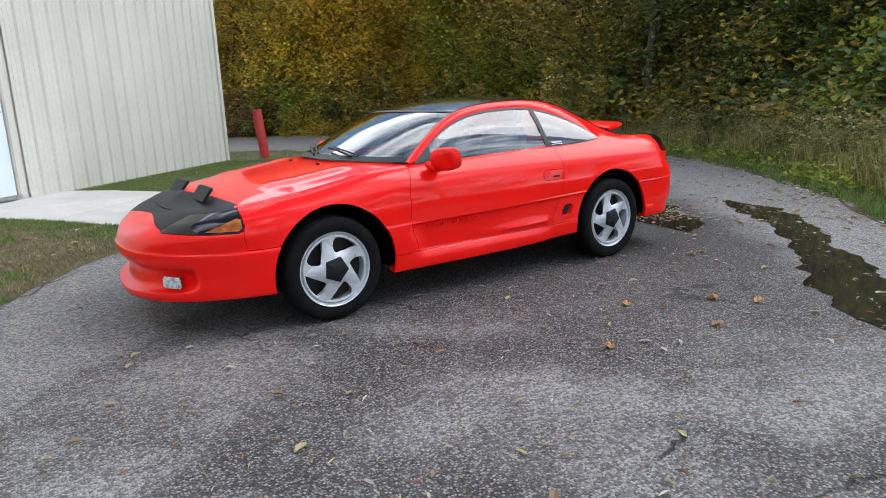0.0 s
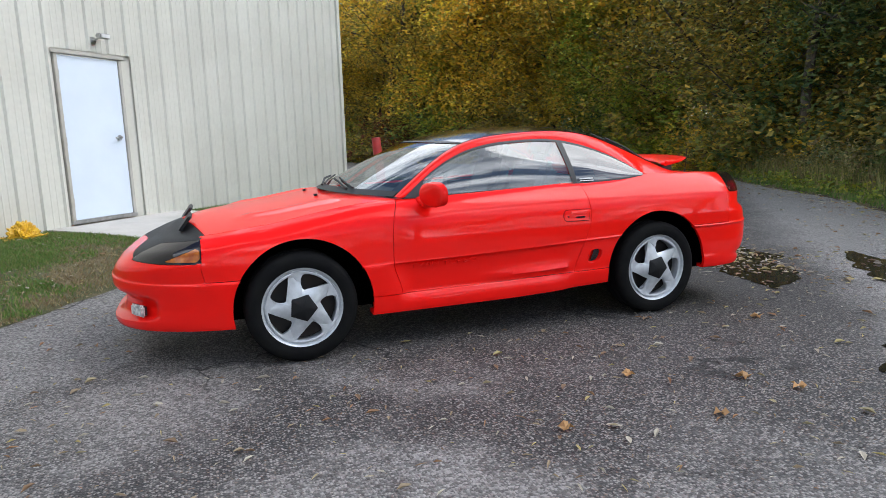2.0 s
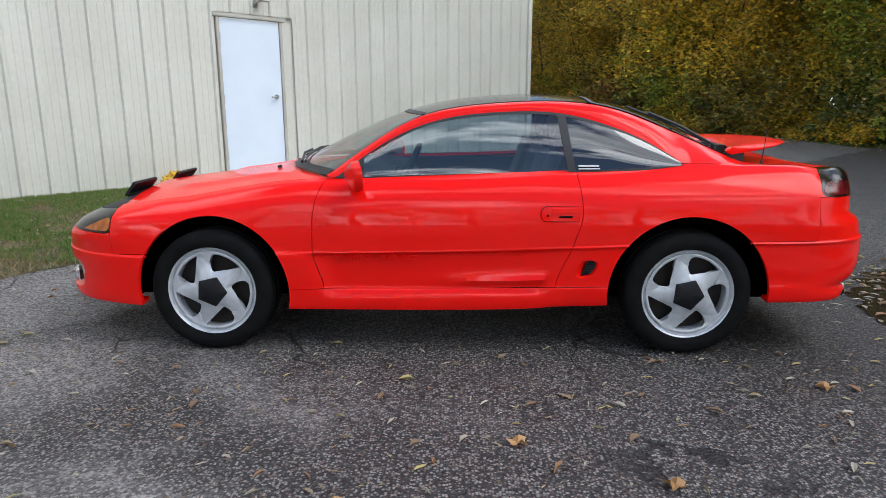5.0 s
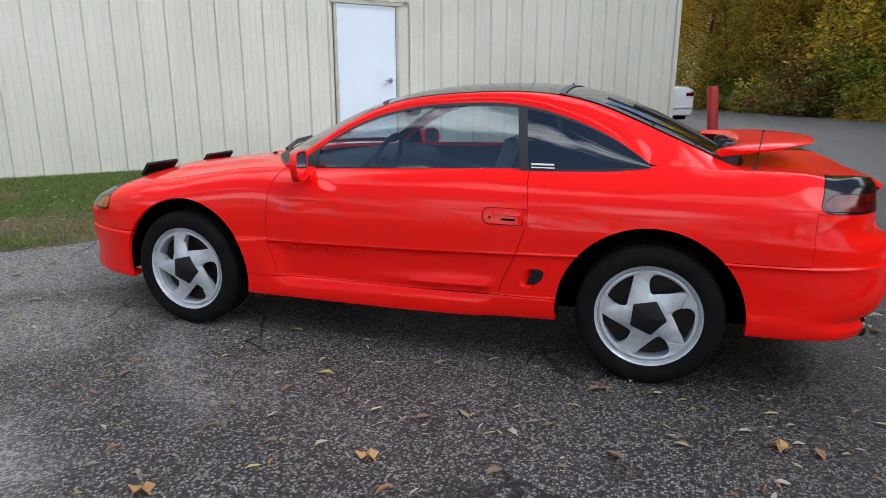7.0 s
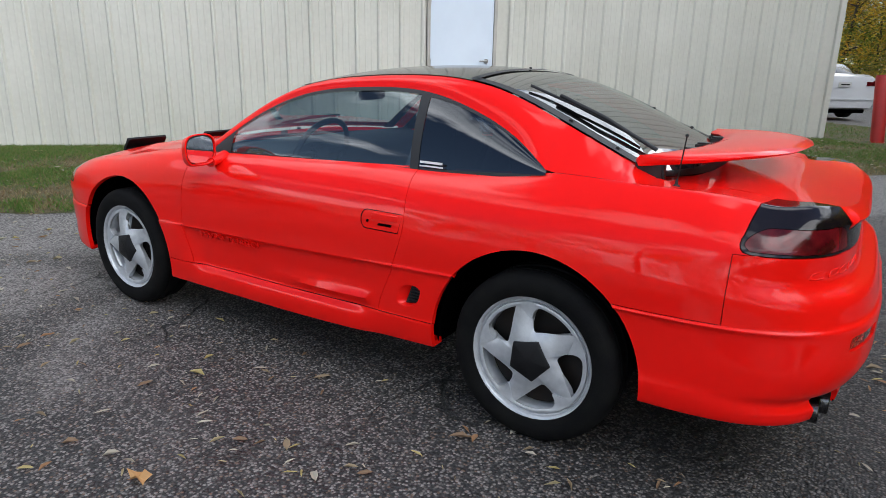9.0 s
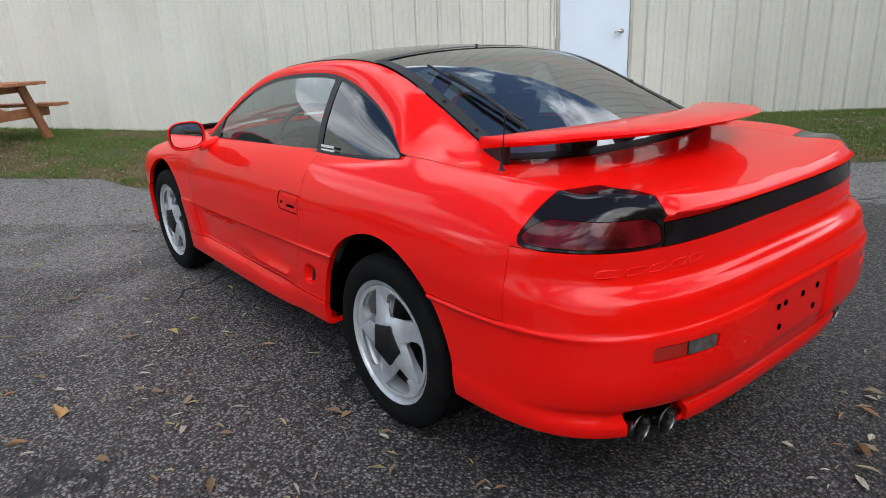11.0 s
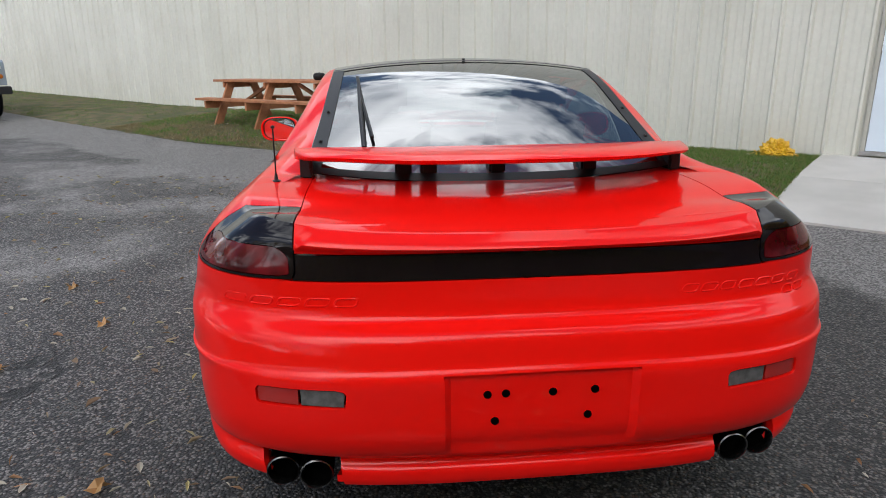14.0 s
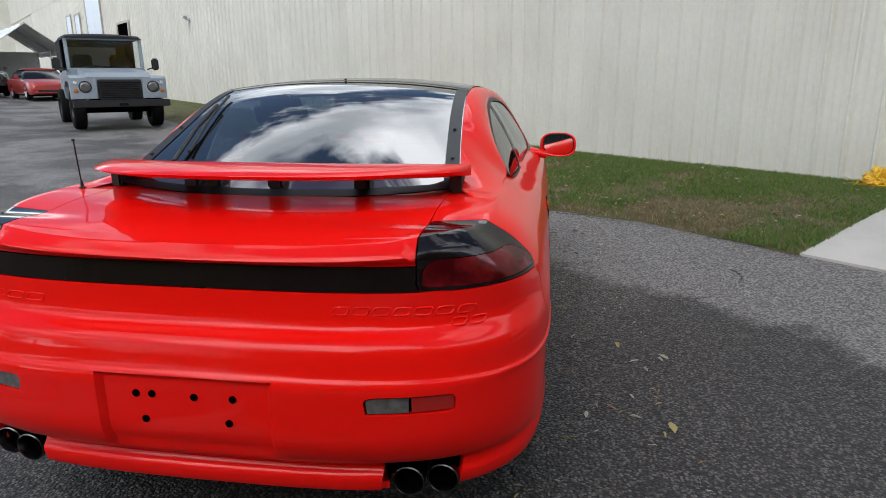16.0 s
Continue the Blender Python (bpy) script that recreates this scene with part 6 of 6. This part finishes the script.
for s in (1, -1):
    part("front_wing", loft([[(.10, y, 1.10), (.10, y, .72), (.24, y, .62), (.30, y, .86), (.45, y, .965), (.95, y, .965), (1.12, y, .86), (1.17, y, .62), (1.36, y, .62), (1.36, y, 1.03), (1.30, y, 1.07)] for y in (s * .60, s * .88, s * .895)]), GREY, jeep, "grey front wing", smooth=30)
    part("front_panel", box(1.34, 1.38, min(s * .42, s * .895), max(s * .42, s * .895), .62, 1.02, .01), GREY, jeep)
    m = Matrix.Translation((1.385, s * .635, .855)) @ Matrix.Rotation(radians(-90), 4, "Z")
    b2 = turned([(0, .02), (.06, .018), (.085, .01), (.098, .0), (.105, -.01), (.105, -.02)], 24)
    bmesh.ops.transform(b2, matrix=m, verts=b2.verts)
    lamp = part("headlamp", b2, LENS_GREY, jeep, "round headlamp", smooth=40)
    b2 = turned([(.100, .0), (.118, .004), (.122, -.01)], 24)
    bmesh.ops.transform(b2, matrix=m, verts=b2.verts)
    part("bezel", b2, BLACK_TRIM, lamp, smooth=40)
    for z, mt, lab in ((.935, LENS_CLEAR, "clear side lamp"), (.775, LENS_AMBER, "amber indicator")):
        b2 = turned([(0, .025), (.03, .022), (.040, .0)], 16)
        bmesh.ops.transform(b2, matrix=Matrix.Translation((1.385, s * .805, z)) @ Matrix.Rotation(radians(-90), 4, "Z"), verts=b2.verts)
        part("side_lamp", b2, mt, jeep, lab, smooth=40)
    part("door", box(-.95, .06, min(s * .765, s * .79), max(s * .765, s * .79), .60, 1.20, .02), GREY, jeep, "grey door")
    part("screen_post", box(.02, .09, min(s * .70, s * .77), max(s * .70, s * .77), 1.18, 1.86, .012, Matrix.Rotation(radians(-4), 4, "Y")), GREY, jeep)
    mir = part("door_mirror", box(.10, .17, min(s * .90, s * 1.05), max(s * .90, s * 1.05), 1.20, 1.46, .03), BLACK_TRIM, jeep, "black door mirror", smooth=40)
    part("mirror_arm", rod([(.10, s * .80, 1.22), (.13, s * .95, 1.26)], .014), BLACK_TRIM, mir)
    part("canvas_side", box(-1.93, -.95, min(s * .73, s * .76), max(s * .73, s * .76), 1.20, 1.86, .02), CANVAS, jeep, "black canvas side")
part("grille", box(1.34, 1.40, -.40, .40, .60, 1.00, .012), BLACK_TRIM, jeep, "black grille")
for k in range(8):
    part("grille_bar", box(1.395, 1.41, -.37, .37, .64 + .042 * k, .655 + .042 * k), BLACK_GLOSS, jeep)
bump = part("front_bumper", box(1.45, 1.58, -.90, .90, .46, .60, .012), BLACK_TRIM, jeep, "black front bumper")
part("tow_eye", box(1.575, 1.60, -.08, .08, .49, .54, .006), BLACK_GLOSS, bump)
part("screen_frame", box(.02, .08, -.74, .74, 1.18, 1.25, .01), GREY, jeep)
part("screen_head", box(-.045, .02, -.74, .74, 1.83, 1.89, .01), GREY, jeep)
part("windscreen", box(.02, .028, -.70, .70, 1.24, 1.85, m=Matrix.Translation((.02, 0, 0)) @ Matrix.Rotation(radians(-4), 4, "Y")), glass("flat_screen_glass", (0.85, 0.90, 0.90), .05), jeep, "flat windscreen")
part("canvas_roof", loft([[(x, -.76, 1.86), (x, -.72, 1.93 + d), (x, -.3, 1.96 + d), (x, .3, 1.96 + d), (x, .72, 1.93 + d), (x, .76, 1.86)] for x, d in ((.06, -.04), (-.05, 0), (-.8, .01), (-1.6, .0), (-1.95, -.04))]), CANVAS, jeep, "black canvas roof", smooth=40)
part("scuttle_vent", box(.06, .11, -.55, .55, 1.16, 1.21, .01), BLACK_TRIM, jeep)
part("dashboard", box(-.25, .02, -.70, .70, 1.0, 1.24, .03), BLACK_TRIM, jeep)
for s in (1, -1):
    seat = part("seat_back", box(-.80, -.66, s * .38 - .2, s * .38 + .2, .85, 1.55, .04), BLACK_VINYL, jeep, "black seat", smooth=40)
    part("wiper", rod([(.09, s * .45, 1.26), (.075, s * .15, 1.31)], .010), BLACK_TRIM, jeep)
part("steering_wheel", rod([(-.30 + .06 * math.sin(q), .38 + .19 * math.cos(q), 1.27 + .17 * math.sin(q)) for q in np.linspace(0, 6.283, 20)], .014), BLACK_TRIM, jeep)
part("canvas_back", box(-1.96, -1.92, -.74, .74, 1.16, 1.88, .01), CANVAS, jeep, "black canvas back")
# Opaque pane; the brightness seen through clear plastic is put into its pale colour
part("back_window", box(-1.918, -1.912, -.52, .52, 1.32, 1.76, .01), material("pale_opaque_vinyl", (.62, .66, .68), .3), jeep, "opaque pale back window for the bright view through it")
part("chassis", box(-1.9, 1.45, -.45, .45, .40, .60, .02), SHADOW_BLACK, jeep)
part("axle", rod([(.71, -.72, .38), (.71, .72, .38)], .06), SHADOW_BLACK, jeep)
jt = link_mesh("jeep_tyre", turned([(.20, -.11), (.30, -.125), (.37, -.115), (.395, -.085), (.398, 0), (.395, .085), (.37, .115), (.30, .125), (.20, .11)], 40), RUBBER, 35).data
jr = link_mesh("jeep_rim", turned([(0, -.05), (.07, -.06), (.10, -.03), (.17, -.05), (.20, -.10), (.205, -.11)], 32), BLACK_TRIM, 35).data
for nm in ("jeep_tyre", "jeep_rim"):
    bpy.data.objects.remove(bpy.data.objects[nm])
for x in (.71, -1.62):
    for s in (1, -1):
        w = new("wheel")
        w.parent = jeep
        w.matrix_local = Matrix.Translation((x, -s * .745, .398)) @ (Matrix() if s > 0 else Matrix.Rotation(math.pi, 4, "Z"))
        for nm, me in (("tyre", jt), ("rim", jr)):
            o = new(nm, me)
            o.parent = w
jeep.matrix_world = stand(-16.6, 4.36, -4) @ Matrix.Scale(1.06, 4)


# other cars: a lofted body, a glazed cabin and wheels
def plain_car(name, label, cat, paint, length, width, sill, bonnet, deck, roof, cab, m, rear=False, pop=False, lamp=LENS_CLEAR):
    """Front towards +x. cab: x of screen foot, roof front, roof rear, rear foot."""
    ob = thing(name, label, cat)
    h = length / 2
    st = ((-h, .45, deck - .16), (-h + .05, .49, deck - .05), (-h + .18, .5, deck), (cab[3], .5, deck + .02), (0, .5, (deck + bonnet) / 2 + .03), (cab[0], .5, bonnet + .01), (h - .45, .5, bonnet - .05), (h - .12, .48, bonnet - .13), (h, .43, bonnet - .24))
    rings = []
    for x, w, z in st:
        w *= width
        low = sill + (.06 if abs(x) > h - .1 else 0)
        rings.append([(x, -w * .93, low), (x, -w, low + .12), (x, -w, z - .18), (x, -w * .96, z - .06), (x, -w * .8, z), (x, 0, z + .015), (x, w * .8, z), (x, w * .96, z - .06), (x, w, z - .18), (x, w, low + .12), (x, w * .93, low)])
    part("body", loft(rings), paint, ob, smooth=40)
    cr = []
    for x, w, z in ((cab[3], .44, deck - .01), ((cab[3] + cab[2]) / 2, .42, (deck + roof) / 2 + .06), (cab[2], .39, roof - .01), (cab[1], .38, roof - .01), ((cab[0] + cab[1]) / 2, .41, (bonnet + roof) / 2 + .03), (cab[0], .44, bonnet - .01)):
        w *= width
        cr.append([(x, -w * 1.06, deck - .12), (x, -w, max(deck - .1, z - .04)), (x, -w * .82, z), (x, 0, z + .01), (x, w * .82, z), (x, w, max(deck - .1, z - .04)), (x, w * 1.06, deck - .12)])
    part("windows", loft(cr), BLACK_GLOSS, ob, "dark windows", smooth=40)
    part("roof", loft([[(x, -w * width, roof - .035), (x, -w * width * .8, roof + .012), (x, 0, roof + .025), (x, w * width * .8, roof + .012), (x, w * width, roof - .035)] for x, w in ((cab[2] - .05, .37), (cab[2], .39), (cab[1], .39), (cab[1] + .06, .37))]), paint, ob, smooth=40)
    for s in (1, -1):
        part("headlamp", box(h - .10, h - .005, min(s * width * .26, s * width * .42), max(s * width * .26, s * width * .42), bonnet - .36, bonnet - .25, .02), lamp, ob, "headlamp")
        part("tail_lamp", box(-h - .012, -h + .14, min(s * width * .30, s * width * .475), max(s * width * .30, s * width * .475), deck - .30, deck - .14, .03), LENS_RED, ob, "red tail lamp", smooth=40)
        part("door_mirror", box(cab[0] - .30, cab[0] - .16, min(s * width * .50, s * width * .60), max(s * width * .50, s * width * .60), bonnet + .02, bonnet + .16, .03), paint, ob, smooth=40)
    part("front_grille", box(h - .08, h - .002, -width * .24, width * .24, bonnet - .40, bonnet - .30, .01), BLACK_TRIM, ob, "dark grille")
    part("front_intake", box(h - .04, h + .004, -width * .34, width * .34, sill + .08, sill + .17, .01), BLACK_TRIM, ob)
    part("rear_moulding", box(-h - .02, -h + .06, -width * .45, width * .45, sill + .24, sill + .30, .01), paint, ob)
    part("number_plate", box(-h - .028, -h, -.16, .16, deck - .30, deck - .18, .004), material("pale_plate", (.6, .6, .58), .5), ob, "pale number plate")
    part("plate_bar", box(-h - .032, -h - .027, -.11, .11, deck - .255, deck - .225), BLACK_TRIM, ob)
    part("underbody", box(-h + .15, h - .15, -width * .42, width * .42, .16, sill + .1, .02), SHADOW_BLACK, ob)
    for x in (-length * .29, length * .30):
        for s in (1, -1):
            b2 = turned([(.0, -.075), (.10, -.08), (.19, -.085), (.21, -.10), (.29, -.10), (.315, -.08), (.318, .08), (.28, .1), (0, .1)], 32)
            bmesh.ops.transform(b2, matrix=Matrix.Translation((x, -s * (width * .5 - .10), .318)) @ (Matrix() if s > 0 else Matrix.Rotation(math.pi, 4, "Z")), verts=b2.verts)
            w = part("wheel", b2, TYRE, ob, "black tyre", smooth=35)
            b2 = turned([(0, -.088), (.06, -.09), (.17, -.084), (.20, -.102), (.205, -.09)], 28)
            bmesh.ops.transform(b2, matrix=Matrix.Translation((x, -s * (width * .5 - .10), .318)) @ (Matrix() if s > 0 else Matrix.Rotation(math.pi, 4, "Z")), verts=b2.verts)
            part("rim", b2, ALLOY, w, smooth=35)
    ob.matrix_world = m
    return ob


WHITE = material("white_car_paint", (0.70, 0.71, 0.73), 0.3, second=(0.64, 0.65, 0.67), scale=1, coat=1.0, spec=.2)
DULL_RED = material("dull_red_paint", (0.40, 0.035, 0.03), 0.35, second=(0.33, 0.028, 0.025), scale=2, coat=.7)
BLACK_PAINT = material("black_car_paint", (0.012, 0.013, 0.014), 0.25, coat=1.0)
plain_car("saloon", "white saloon car parked behind the shed corner", "car", WHITE, 4.7, 1.80, .24, .93, 1.09, 1.44, (.95, .35, -.95, -1.70), Matrix.Translation((1.27, 17.93, .22)) @ Matrix.Rotation(radians(128), 4, "Z"))
plain_car("small_sports_car", "dull red sports car parked far down the drive", "car", DULL_RED, 4.3, 1.70, .22, .80, .86, 1.22, (.65, .0, -.75, -1.55), stand(-31.5, 3.7, 4))
plain_car("dark_pickup", "black pickup truck standing beside a red car", "truck", BLACK_PAINT, 5.2, 1.95, .40, 1.12, 1.15, 1.80, (1.0, .45, -.9, -1.3), stand(-36.0, 5.6, 2))

# white party tent
FABRIC = material("white_tent_fabric", (0.72, 0.72, 0.72), 0.7, second=(0.62, 0.63, 0.65), scale=1.2, grain=.04, grain_scale=10)
tent = thing("canopy_tent", "white fabric canopy tent with a pitched roof beside the shed", "tent")
W_, L_, E_, R_ = 1.55, 6.0, 1.95, 3.05
roof = bmesh.new()
prev = None
for x in np.linspace(0, -L_, 9):
    cur = [roof.verts.new((x, y, z - .05 * abs(math.sin(x * math.pi / 1.5)))) for y, z in ((-W_, E_ - .25), (-W_, E_), (-W_ / 2, (E_ + R_) / 2 - .06), (0, R_), (W_ / 2, (E_ + R_) / 2 - .06), (W_, E_), (W_, E_ - .25))]
    if prev:
        for k in range(6):
            roof.faces.new((prev[k], prev[k + 1], cur[k + 1], cur[k]))
    prev = cur
part("tent_roof", roof, FABRIC, tent, "white pitched fabric roof", smooth=40)
for x in (0, -L_ / 2, -L_):
    for y in (-W_ + .05, W_ - .05):
        part("tent_pole", rod([(x, y, 0), (x, y, E_)], .035), STEEL, tent)
    part("rafter", rod([(x, -W_ + .05, E_ - .03), (x, 0, R_ - .05), (x, W_ - .05, E_ - .03)], .025), STEEL, tent)
part("tent_side", box(-L_, 0, -W_ + .02, -W_ + .04, 0.05, E_), FABRIC, tent, "white fabric side")
part("tent_end", box(-L_, -L_ + .02, -W_, W_, 0.05, E_), FABRIC, tent, "white fabric end")
tent.matrix_world = stand(-41.0, 2.75, 3) @ Matrix.Scale(1.15, 4)
